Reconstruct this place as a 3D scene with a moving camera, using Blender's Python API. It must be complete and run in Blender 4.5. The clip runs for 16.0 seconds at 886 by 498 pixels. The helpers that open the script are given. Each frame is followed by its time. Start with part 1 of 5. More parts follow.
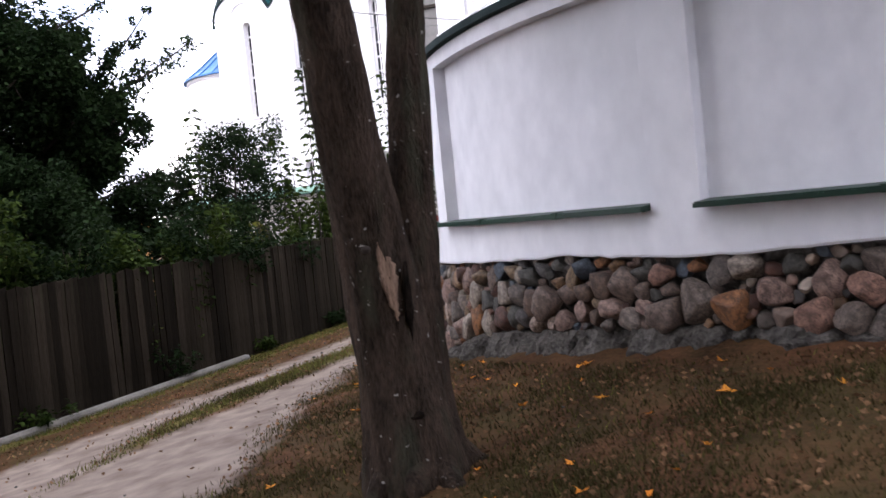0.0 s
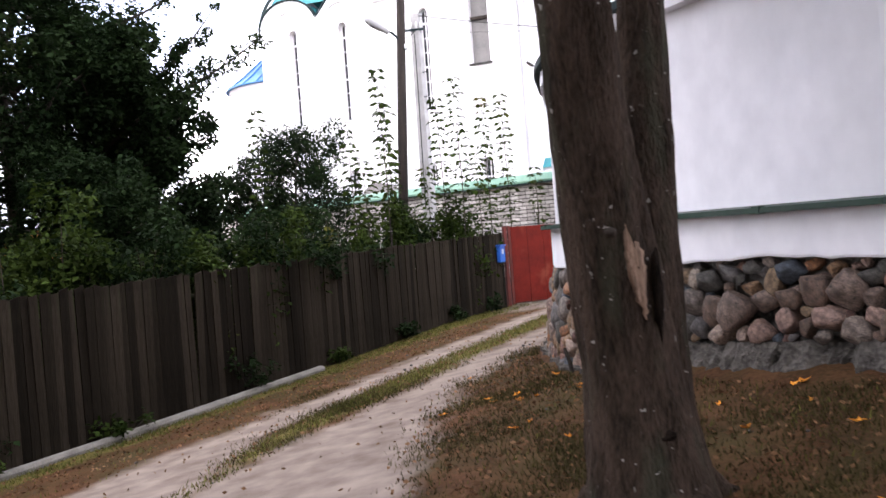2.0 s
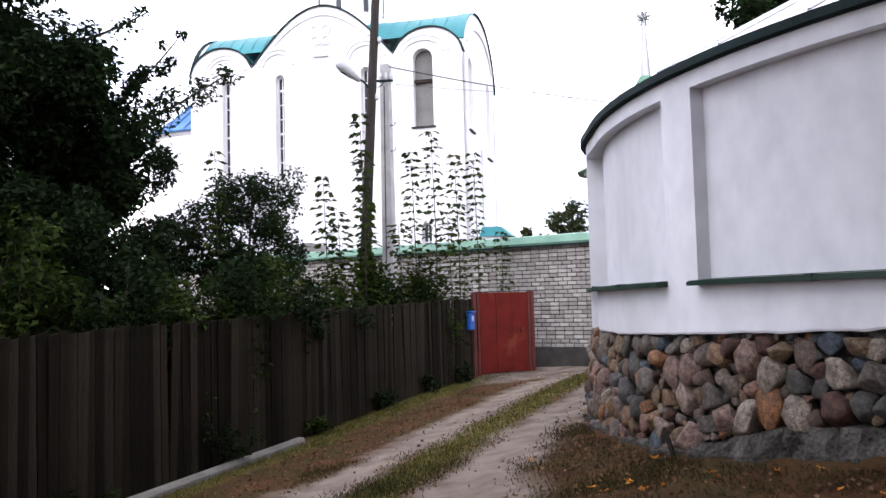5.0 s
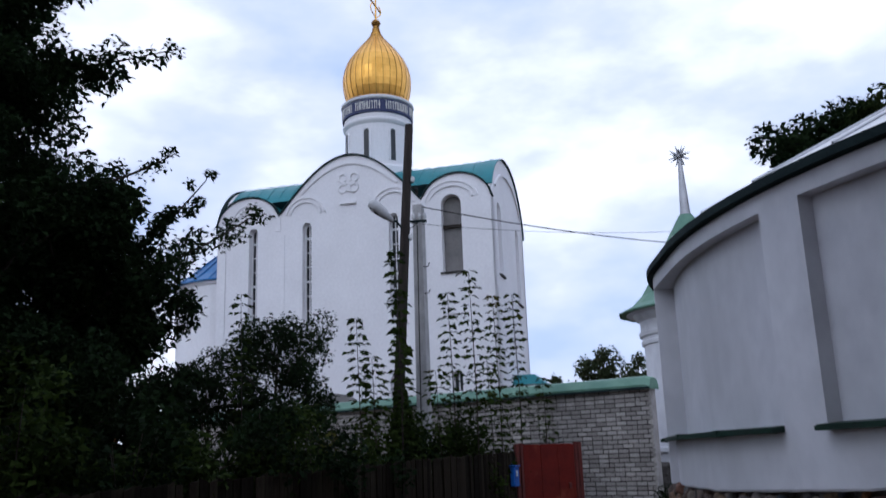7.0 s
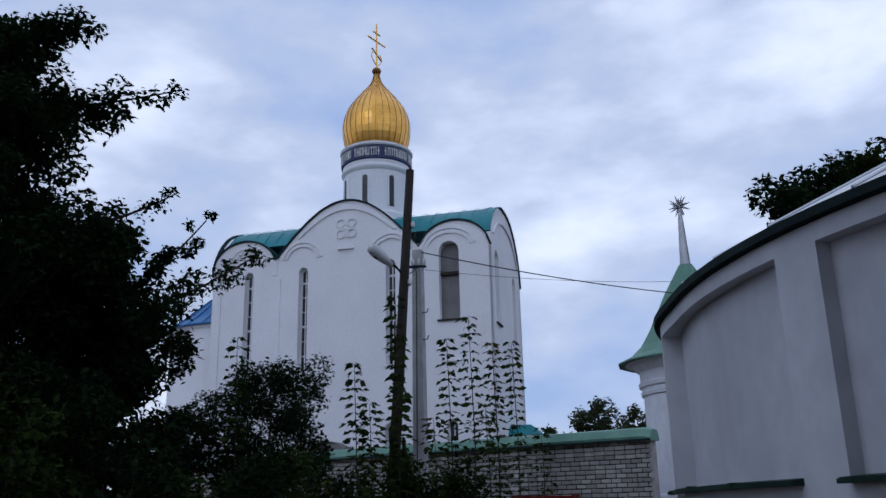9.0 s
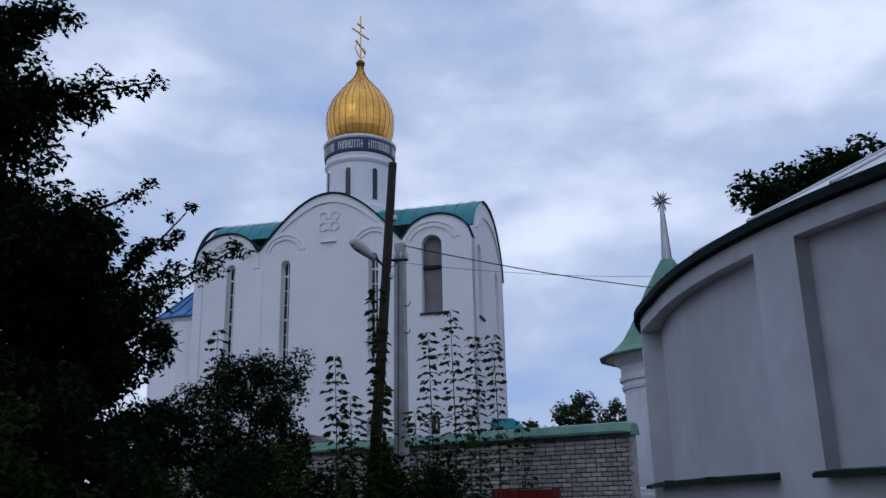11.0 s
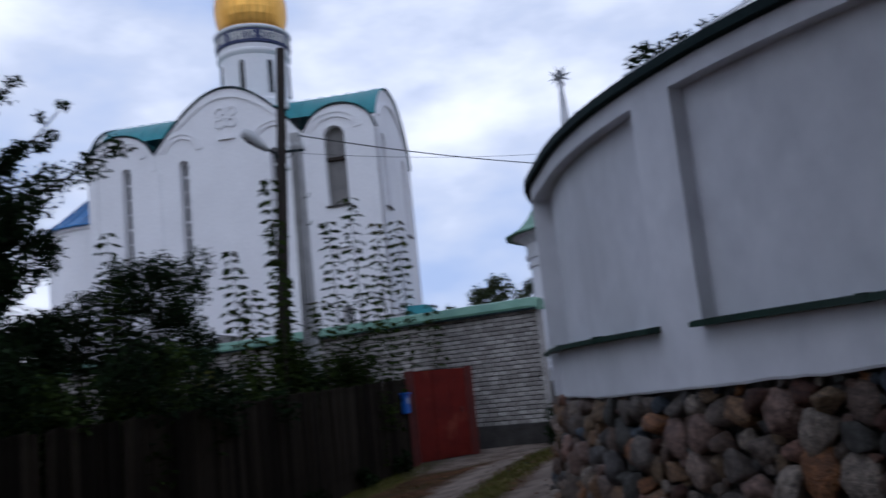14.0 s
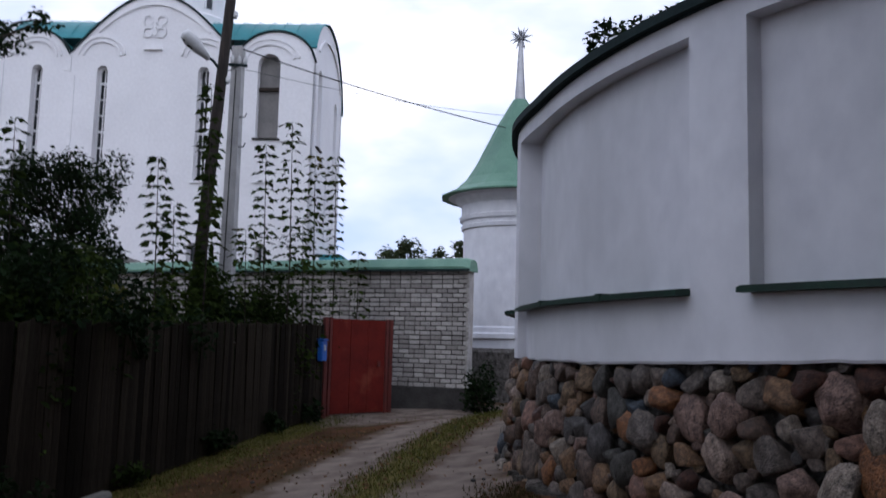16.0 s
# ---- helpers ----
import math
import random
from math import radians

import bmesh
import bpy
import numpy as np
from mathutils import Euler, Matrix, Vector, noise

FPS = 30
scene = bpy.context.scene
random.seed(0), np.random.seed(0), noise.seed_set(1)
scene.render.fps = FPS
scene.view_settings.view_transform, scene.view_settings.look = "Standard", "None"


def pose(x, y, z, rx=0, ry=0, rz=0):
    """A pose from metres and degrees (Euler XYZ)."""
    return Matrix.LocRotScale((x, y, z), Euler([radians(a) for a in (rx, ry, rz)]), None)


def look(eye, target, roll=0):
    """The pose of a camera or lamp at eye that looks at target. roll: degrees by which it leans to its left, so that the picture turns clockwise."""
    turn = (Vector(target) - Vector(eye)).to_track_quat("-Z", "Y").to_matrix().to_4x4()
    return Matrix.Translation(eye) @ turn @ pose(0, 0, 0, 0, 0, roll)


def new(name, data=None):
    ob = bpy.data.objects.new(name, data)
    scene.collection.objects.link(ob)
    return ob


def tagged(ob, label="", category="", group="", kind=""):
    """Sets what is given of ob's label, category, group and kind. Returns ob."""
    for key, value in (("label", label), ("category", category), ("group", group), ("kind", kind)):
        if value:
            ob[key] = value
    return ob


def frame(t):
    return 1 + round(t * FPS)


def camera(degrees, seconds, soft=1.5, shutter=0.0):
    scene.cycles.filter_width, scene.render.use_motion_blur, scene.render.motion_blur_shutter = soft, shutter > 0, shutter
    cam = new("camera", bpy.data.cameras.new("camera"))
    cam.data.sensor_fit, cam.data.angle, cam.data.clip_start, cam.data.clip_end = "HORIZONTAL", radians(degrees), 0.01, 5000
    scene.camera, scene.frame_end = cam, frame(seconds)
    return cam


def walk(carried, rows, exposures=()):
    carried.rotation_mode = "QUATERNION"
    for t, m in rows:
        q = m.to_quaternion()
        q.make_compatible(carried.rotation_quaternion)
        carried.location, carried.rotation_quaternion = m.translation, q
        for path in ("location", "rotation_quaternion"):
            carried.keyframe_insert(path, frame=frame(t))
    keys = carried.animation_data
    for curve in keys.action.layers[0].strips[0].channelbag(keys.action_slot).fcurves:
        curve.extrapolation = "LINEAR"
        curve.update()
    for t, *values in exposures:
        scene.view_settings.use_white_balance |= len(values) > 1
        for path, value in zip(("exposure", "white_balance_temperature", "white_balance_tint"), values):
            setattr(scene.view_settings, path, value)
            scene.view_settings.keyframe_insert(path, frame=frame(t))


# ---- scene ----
cam = camera(53.9, 16.0, soft=1.5, shutter=0.5)
PATH = [
    (0, (0.645, 0.432, 1.502), (0.373, 2.412, 1.426), -5.6),
    (0.5, (0.261, 0.592, 1.431), (0.005, 2.575, 1.398), -4.2),
    (1, (-0.119, 0.77, 1.44), (-0.383, 2.751, 1.373), -5.2),
    (1.5, (-0.454, 1.073, 1.437), (-0.8, 3.042, 1.355), -4.3),
    (2, (-0.805, 1.235, 1.37), (-1.114, 3.211, 1.343), -4.3),
    (2.5, (-1.219, 1.428, 1.344), (-1.509, 3.406, 1.331), -3.0),
    (3, (-1.58, 1.703, 1.326), (-1.848, 3.685, 1.286), -2.2),
    (3.5, (-1.96, 1.935, 1.262), (-2.133, 3.927, 1.299), -0.7),
    (3.7, (-2.106, 1.996, 1.299), (-2.239, 3.99, 1.371), -2.2),
    (5.8, (-3.058, 3.121, 1.254), (-3.09, 5.112, 1.442), -0.9),
    (6, (-3.071, 3.276, 1.261), (-3.157, 5.26, 1.497), -1.8),
    (6.5, (-3.131, 3.584, 1.267), (-3.244, 5.55, 1.612), -1.8),
    (7, (-3.284, 3.83, 1.267), (-3.378, 5.773, 1.734), -2.1),
    (7.5, (-3.414, 3.936, 1.251), (-3.498, 5.861, 1.786), -1.4),
    (8, (-3.414, 4.05, 1.247), (-3.495, 5.97, 1.802), -1.3),
    (8.5, (-3.432, 4.039, 1.236), (-3.512, 5.955, 1.804), -0.9),
    (9, (-3.422, 4.007, 1.248), (-3.499, 5.922, 1.822), -1.3),
    (11.5, (-3.384, 4.051, 1.252), (-3.422, 5.975, 1.798), -1.2),
    (12, (-3.419, 4.016, 1.238), (-3.491, 5.95, 1.743), -1.2),
    (12.5, (-3.414, 4.029, 1.22), (-3.518, 5.97, 1.687), -1.1),
    (13, (-3.343, 4.11, 1.221), (-3.442, 6.07, 1.608), -2.8),
    (13.5, (-3.207, 4.199, 1.196), (-3.315, 6.168, 1.533), -3.7),
    (14, (-3.054, 4.379, 1.139), (-2.914, 6.35, 1.446), -6.0),
    (14.5, (-3.14, 4.571, 1.087), (-2.782, 6.515, 1.394), -4.2),
    (15, (-3.232, 4.982, 1.071), (-2.844, 6.925, 1.342), -2.9),
    (15.5, (-3.377, 5.368, 1.071), (-3.049, 7.321, 1.347), -1.0),
    (16, (-3.683, 5.627, 0.98), (-3.328, 7.583, 1.201), 1.5),
]
EXPOSURES = [(0, 1.1, 6350, 14), (0.5, 1.42, 6450, 15), (3.6, 1.36, 6550, 13), (5.8, 0.15, 6000, 12), (7, -0.9, 5500, 10), (8, -1.3, 5250, 9), (12.5, -1.55, 5150, 9), (14, -1.2, 5400, 10), (15, -0.95, 5600, 11), (16, -0.7, 5750, 11)]
SKY, SUN = 1.65, 0.4
walk(cam, [(t, look(eye, target, roll)) for t, eye, target, roll in PATH], EXPOSURES)

# ---- world, sun ----
world = bpy.data.worlds.new("overcast_evening")
world.use_nodes = True
scene.world = world
wn, wl = world.node_tree.nodes, world.node_tree.links
wn.clear()
SUN_EL, SUN_AZ = 32.0, 205.0
sky = wn.new("ShaderNodeTexSky")
sky.sky_type = "NISHITA"
sky.sun_disc = False
sky.sun_elevation = radians(SUN_EL)
sky.sun_rotation = radians(SUN_AZ)
tc = wn.new("ShaderNodeTexCoord")
mp = wn.new("ShaderNodeMapping")
mp.inputs["Scale"].default_value = (1.0, 1.0, 2.2)
cl = wn.new("ShaderNodeTexNoise")
cl.inputs["Scale"].default_value, cl.inputs["Detail"].default_value = 2.6, 6.0
cl.inputs["Roughness"].default_value = 0.52
ramp = wn.new("ShaderNodeValToRGB")
ramp.color_ramp.elements[0].position, ramp.color_ramp.elements[0].color = 0.38, (0.70, 0.79, 1.04, 1)
ramp.color_ramp.elements[1].position, ramp.color_ramp.elements[1].color = 0.64, (1.62, 1.52, 1.50, 1)
e = ramp.color_ramp.elements.new(0.5)
e.color = (1.0, 1.0, 1.10, 1)
mixs = wn.new("ShaderNodeMix")
mixs.data_type = "RGBA"
mixs.inputs["Factor"].default_value = 0.94
skyscale = wn.new("ShaderNodeMix")
skyscale.data_type, skyscale.blend_type = "RGBA", "MULTIPLY"
skyscale.inputs["Factor"].default_value = 1.0
skyscale.inputs["B"].default_value = (0.12, 0.12, 0.12, 1)
bg = wn.new("ShaderNodeBackground")
bg.inputs["Strength"].default_value = SKY
wo = wn.new("ShaderNodeOutputWorld")
wl.new(tc.outputs["Generated"], mp.inputs["Vector"])
wl.new(mp.outputs["Vector"], cl.inputs["Vector"])
wl.new(cl.outputs["Fac"], ramp.inputs["Fac"])
wl.new(sky.outputs["Color"], skyscale.inputs["A"])
wl.new(skyscale.outputs["Result"], mixs.inputs["A"])
wl.new(ramp.outputs["Color"], mixs.inputs["B"])
wl.new(mixs.outputs["Result"], bg.inputs["Color"])
wl.new(bg.outputs["Background"], wo.inputs["Surface"])
sun = new("sun", bpy.data.lights.new("sun", "SUN"))
sun.data.energy, sun.data.angle, sun.data.color = SUN, radians(25), (1.0, 0.96, 0.93)
sa, se = radians(SUN_AZ), radians(SUN_EL)
sun.matrix_world = look((math.sin(sa) * math.cos(se) * 60, math.cos(sa) * math.cos(se) * 60, math.sin(se) * 60), (0, 0, 0))


# ---- materials ----
def material(name, a, b, rough=0.8, scale=3.0, fine=40.0, bump=0.2, metal=0.0, dist=0.01, spread=0.0, stretch=(1, 1, 1), c=None, cpos=0.62, island=False, csoft=0.08, spec=None):
    """Two colours mixed by a coarse and a fine noise, an optional third in patches, fine relief, and a spread from piece to piece."""
    m = bpy.data.materials.new(name)
    m.use_nodes = True
    n, l = m.node_tree.nodes, m.node_tree.links
    p = n["Principled BSDF"]
    p.inputs["Roughness"].default_value, p.inputs["Metallic"].default_value = rough, metal
    p.inputs["Specular IOR Level"].default_value = spec if spec is not None else 0.2 if rough > 0.7 else 0.4
    t = n.new("ShaderNodeTexCoord")
    mpn = n.new("ShaderNodeMapping")
    mpn.inputs["Scale"].default_value = stretch
    l.new(t.outputs["Object"], mpn.inputs["Vector"])
    big, small = n.new("ShaderNodeTexNoise"), n.new("ShaderNodeTexNoise")
    for tex, s in ((big, scale), (small, fine)):
        tex.inputs["Scale"].default_value, tex.inputs["Detail"].default_value = s, 5.0
        l.new(mpn.outputs["Vector"], tex.inputs["Vector"])
    add = n.new("ShaderNodeMath")
    add.operation = "MULTIPLY_ADD"
    add.inputs[1].default_value = 0.45
    l.new(small.outputs["Fac"], add.inputs[0])
    half = n.new("ShaderNodeMath")
    half.operation = "MULTIPLY"
    half.inputs[1].default_value = 0.6
    l.new(big.outputs["Fac"], half.inputs[0])
    l.new(half.outputs[0], add.inputs[2])
    r = n.new("ShaderNodeValToRGB")
    r.color_ramp.elements[0].position, r.color_ramp.elements[0].color = 0.36, (*a, 1)
    r.color_ramp.elements[1].position, r.color_ramp.elements[1].color = 0.66, (*b, 1)
    l.new(add.outputs[0], r.inputs["Fac"])
    out = r.outputs["Color"]
    if c:
        patch = n.new("ShaderNodeTexNoise")
        patch.inputs["Scale"].default_value, patch.inputs["Detail"].default_value = scale * 0.6, 7.0
        l.new(mpn.outputs["Vector"], patch.inputs["Vector"])
        pr = n.new("ShaderNodeMapRange")
        pr.inputs["From Min"].default_value, pr.inputs["From Max"].default_value = cpos - 0.6 * csoft, cpos + csoft
        l.new(patch.outputs["Fac"], pr.inputs["Value"])
        mx = n.new("ShaderNodeMix")
        mx.data_type = "RGBA"
        mx.inputs["B"].default_value = (*c, 1)
        l.new(pr.outputs["Result"], mx.inputs["Factor"])
        l.new(out, mx.inputs["A"])
        out = mx.outputs["Result"]
    if spread:
        src = n.new("ShaderNodeNewGeometry").outputs["Random Per Island"] if island else n.new("ShaderNodeObjectInfo").outputs["Random"]
        mr = n.new("ShaderNodeMapRange")
        mr.inputs["To Min"].default_value, mr.inputs["To Max"].default_value = 1 - spread, 1 + spread
        l.new(src, mr.inputs["Value"])
        hs = n.new("ShaderNodeHueSaturation")
        l.new(mr.outputs["Result"], hs.inputs["Value"])
        l.new(out, hs.inputs["Color"])
        out = hs.outputs["Color"]
    l.new(out, p.inputs["Base Color"])
    if bump:
        bp = n.new("ShaderNodeBump")
        bp.inputs["Strength"].default_value, bp.inputs["Distance"].default_value = bump, dist
        l.new(small.outputs["Fac"], bp.inputs["Height"])
        l.new(bp.outputs["Normal"], p.inputs["Normal"])
    return m


def pick_colours(m, stops, island=False):
    """Gives each piece one of several base colours, by its own random number, times the grain."""
    n, l = m.node_tree.nodes, m.node_tree.links
    p = n["Principled BSDF"]
    old = p.inputs["Base Color"].links[0].from_socket
    r = n.new("ShaderNodeValToRGB")
    r.color_ramp.interpolation = "CONSTANT"
    els = r.color_ramp.elements
    for i, col in enumerate(stops):
        el = els[0] if i == 0 else els.new(i / len(stops))
        el.position, el.color = i / len(stops), (*col, 1)
    els.remove(els[len(els) - 1]) if len(els) > len(stops) else None
    l.new(n.new("ShaderNodeNewGeometry").outputs["Random Per Island"] if island else n.new("ShaderNodeObjectInfo").outputs["Random"], r.inputs["Fac"])
    mx = n.new("ShaderNodeMix")
    mx.data_type, mx.blend_type = "RGBA", "MULTIPLY"
    mx.inputs["Factor"].default_value = 1.0
    l.new(r.outputs["Color"], mx.inputs["A"])
    l.new(old, mx.inputs["B"])
    l.new(mx.outputs["Result"], p.inputs["Base Color"])
    return m


def leaf_material(name, a, b, c):
    m = material(name, a, b, 0.82, 0.8, 9.0, 0.0, spread=0.45, island=True, c=c, cpos=0.66, spec=0.06)
    n, l = m.node_tree.nodes, m.node_tree.links
    p = n["Principled BSDF"]
    tr = n.new("ShaderNodeBsdfTranslucent")
    l.new(p.inputs["Base Color"].links[0].from_socket, tr.inputs["Color"])
    mx = n.new("ShaderNodeMixShader")
    mx.inputs["Fac"].default_value = 0.25
    l.new(p.outputs[0], mx.inputs[1])
    l.new(tr.outputs[0], mx.inputs[2])
    l.new(mx.outputs[0], n["Material Output"].inputs["Surface"])
    return m


def specks(m, colour, scale, edge):
    """Small scattered spots of another colour."""
    n, l = m.node_tree.nodes, m.node_tree.links
    p = n["Principled BSDF"]
    old = p.inputs["Base Color"].links[0].from_socket
    nz = n.new("ShaderNodeTexNoise")
    nz.inputs["Scale"].default_value, nz.inputs["Detail"].default_value = scale, 3.0
    l.new(n["Texture Coordinate"].outputs["Object"], nz.inputs["Vector"])
    mr = n.new("ShaderNodeMapRange")
    mr.inputs["From Min"].default_value, mr.inputs["From Max"].default_value = edge, edge + 0.03
    l.new(nz.outputs["Fac"], mr.inputs["Value"])
    mx = n.new("ShaderNodeMix")
    mx.data_type = "RGBA"
    mx.inputs["B"].default_value = (*colour, 1)
    l.new(mr.outputs["Result"], mx.inputs["Factor"])
    l.new(old, mx.inputs["A"])
    l.new(mx.outputs["Result"], p.inputs["Base Color"])
    return m


PLASTER = material("white_limewashed_plaster", (0.60, 0.602, 0.64), (0.76, 0.76, 0.795), 0.9, 0.55, 4.5, 0.2, dist=0.008, stretch=(1, 1, 0.75), c=(0.51, 0.515, 0.53), cpos=0.60, csoft=0.16)
CHURCH_WHITE = material("church_white_paint", (0.74, 0.73, 0.74), (0.84, 0.83, 0.84), 0.85, 0.4, 8, 0.1)
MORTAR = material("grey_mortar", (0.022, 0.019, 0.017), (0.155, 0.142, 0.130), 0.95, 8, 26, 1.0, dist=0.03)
FOOTING = material("crumbling_mortar", (0.018, 0.016, 0.014), (0.115, 0.105, 0.094), 0.95, 6, 30, 1.0, dist=0.04, spec=0.05)
STONE_COLOURS = [(0.22, 0.165, 0.135), (0.36, 0.25, 0.21), (0.13, 0.125, 0.125), (0.44, 0.35, 0.29), (0.085, 0.115, 0.155), (0.36, 0.165, 0.065), (0.19, 0.165, 0.145), (0.12, 0.052, 0.035), (0.42, 0.37, 0.31), (0.28, 0.20, 0.12), (0.10, 0.10, 0.09), (0.36, 0.21, 0.16), (0.24, 0.20, 0.17), (0.17, 0.115, 0.085), (0.31, 0.19, 0.10)]
STONE = pick_colours(material("field_stone", (0.10, 0.09, 0.085), (0.82, 0.76, 0.72), 0.62, 3.2, 13, 0.5, dist=0.05, c=(0.16, 0.13, 0.115), cpos=0.60, csoft=0.15), STONE_COLOURS)
GREEN_METAL = material("dark_green_painted_metal", (0.0015, 0.014, 0.008), (0.004, 0.030, 0.016), 0.55, 4, 30, 0.1, c=(0.03, 0.05, 0.04), cpos=0.66)
DARK_METAL = material("dark_roof_edge", (0.012, 0.020, 0.022), (0.022, 0.036, 0.036), 0.75, 3, 30, 0.1, spec=0.08)
TIN = material("galvanised_roof_sheet", (0.45, 0.46, 0.48), (0.62, 0.63, 0.66), 0.35, 2, 30, 0.1, metal=0.6)
TEAL = material("teal_painted_roof", (0.012, 0.15, 0.175), (0.022, 0.22, 0.245), 0.45, 1.2, 20, 0.1)
BLUE_ROOF = material("blue_painted_roof", (0.01, 0.09, 0.26), (0.02, 0.15, 0.38), 0.4, 1.2, 20, 0.1)
PALE_GREEN = material("pale_green_roof_paint", (0.125, 0.25, 0.18), (0.20, 0.345, 0.255), 0.5, 1.5, 25, 0.1, c=(0.12, 0.24, 0.18))
TURRET_GREEN = material("faded_green_cone_paint", (0.075, 0.175, 0.12), (0.13, 0.255, 0.18), 0.55, 1.5, 25, 0.1, c=(0.10, 0.20, 0.15))
GOLD = material("gilded_sheet", (0.72, 0.36, 0.06), (0.95, 0.54, 0.12), 0.34, 1.5, 14, 0.1, metal=0.85)
GOLD_SEAM = material("dark_gold_seam", (0.20, 0.095, 0.018), (0.32, 0.16, 0.035), 0.45, 2, 14, 0.0, metal=0.6)
NAVY = material("navy_frieze_tile", (0.012, 0.018, 0.07), (0.02, 0.03, 0.11), 0.4, 3, 20, 0.0)
CREAM = material("cream_letter", (0.62, 0.60, 0.55), (0.75, 0.73, 0.68), 0.6, 3, 20, 0.0)
GLASS = material("dark_window_glass", (0.015, 0.017, 0.02), (0.04, 0.045, 0.05), 0.08, 1, 5, 0.0)
LOUVRE = material("grey_niche_back", (0.16, 0.155, 0.15), (0.22, 0.21, 0.20), 0.8, 2, 10, 0.1)
BOARD = material("weathered_fence_board", (0.006, 0.0048, 0.0033), (0.025, 0.0195, 0.014), 0.9, 1.6, 22, 0.6, spread=0.55, stretch=(6, 6, 0.7), c=(0.014, 0.017, 0.008), cpos=0.58, spec=0.04)
CONCRETE = material("grey_concrete", (0.095, 0.088, 0.078), (0.20, 0.185, 0.165), 0.9, 3, 45, 0.4)
PALE_CONCRETE = material("pale_pole_concrete", (0.30, 0.295, 0.29), (0.46, 0.45, 0.44), 0.9, 3, 45, 0.4)
OLD_CONCRETE = material("dark_concrete_footing", (0.025, 0.023, 0.021), (0.06, 0.056, 0.052), 0.95, 3, 30, 0.5)
BRICK = material("pale_silicate_brick", (0.24, 0.225, 0.205), (0.50, 0.47, 0.44), 0.9, 2.5, 40, 0.5, spread=0.3, c=(0.30, 0.28, 0.27), cpos=0.62)
BRICK_FAR = material("pale_silicate_brick_joined", (0.24, 0.225, 0.205), (0.50, 0.47, 0.44), 0.9, 2.5, 40, 0.5, spread=0.3, island=True)
JOINT = material("brick_joint", (0.012, 0.011, 0.010), (0.05, 0.045, 0.041), 0.95, 4, 40, 0.5)
RED_METAL = material("red_painted_sheet", (0.075, 0.004, 0.0015), (0.125, 0.008, 0.003), 0.75, 2.5, 30, 0.15, c=(0.16, 0.03, 0.015), cpos=0.62)
RED_DARK = material("red_painted_post", (0.06, 0.007, 0.004), (0.11, 0.014, 0.008), 0.7, 2.5, 30, 0.15)
MAIL_BLUE = material("blue_painted_steel", (0.012, 0.07, 0.30), (0.02, 0.12, 0.42), 0.4, 3, 30, 0.05)
BARK = material("grey_brown_bark", (0.009, 0.0066, 0.005), (0.050, 0.035, 0.026), 0.95, 5, 34, 1.0, dist=0.035, stretch=(1.6, 1.6, 0.45), c=(0.035, 0.036, 0.024), cpos=0.60, csoft=0.15, spec=0.06)
specks(BARK, (0.20, 0.19, 0.175), 19.0, 0.69)
SCAR_WOOD = material("bare_scar_wood", (0.06, 0.037, 0.025), (0.25, 0.165, 0.115), 0.85, 6, 30, 0.8, stretch=(5, 5, 0.7))
DARK_BARK = material("dark_bark", (0.018, 0.014, 0.012), (0.05, 0.04, 0.032), 0.95, 5, 30, 0.6)
HOLLOW = material("rotten_dark_wood", (0.003, 0.0025, 0.002), (0.014, 0.010, 0.008), 0.98, 9, 40, 0.8, spec=0.02)
POLE_WOOD = material("tarred_pole_wood", (0.012, 0.010, 0.009), (0.036, 0.028, 0.023), 0.9, 3, 30, 0.5, stretch=(4, 4, 0.5))
LAMP_GREY = material("lamp_grey_enamel", (0.42, 0.42, 0.42), (0.55, 0.55, 0.55), 0.4, 3, 20, 0.05)
CABLE = material("black_cable", (0.01, 0.01, 0.01), (0.02, 0.02, 0.02), 0.6, 3, 20, 0.0)
PORCELAIN = material("insulator_porcelain", (0.5, 0.5, 0.5), (0.7, 0.7, 0.7), 0.25, 3, 20, 0.0)
STEEL = material("grey_steel", (0.30, 0.30, 0.31), (0.44, 0.44, 0.46), 0.4, 3, 20, 0.05, metal=0.7)
OCHRE = material("ochre_house_wall", (0.42, 0.19, 0.06), (0.55, 0.27, 0.09), 0.85, 1, 20, 0.2)
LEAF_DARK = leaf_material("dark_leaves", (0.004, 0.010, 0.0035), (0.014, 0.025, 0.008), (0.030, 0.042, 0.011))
LEAF_HEDGE = leaf_material("hedge_leaves", (0.007, 0.015, 0.003), (0.033, 0.050, 0.009), (0.12, 0.10, 0.018))
LEAF_FAR = leaf_material("far_leaves", (0.035, 0.05, 0.025), (0.07, 0.085, 0.04), (0.09, 0.08, 0.045))
GRASS = leaf_material("grass_blades", (0.045, 0.055, 0.012), (0.11, 0.105, 0.028), (0.17, 0.14, 0.05))
DRY_GRASS = leaf_material("withered_grass", (0.022, 0.020, 0.007), (0.055, 0.045, 0.017), (0.08, 0.058, 0.026))
LITTER = leaf_material("fallen_leaves", (0.06, 0.033, 0.017), (0.15, 0.085, 0.045), (0.25, 0.17, 0.105))
YELLOW_LEAF = leaf_material("orange_fallen_leaves", (0.36, 0.12, 0.018), (0.52, 0.22, 0.03), (0.42, 0.13, 0.018))

# ---- mesh helpers ----
rng = np.random.default_rng(4)


def part(name, bm, mat, parent=None, label="", smooth=False):
    """Links a bmesh as one mesh object under a thing."""
    me = bpy.data.meshes.new(name)
    bm.to_mesh(me)
    bm.free()
    return part_mesh(name, me, mat, parent, label, smooth)


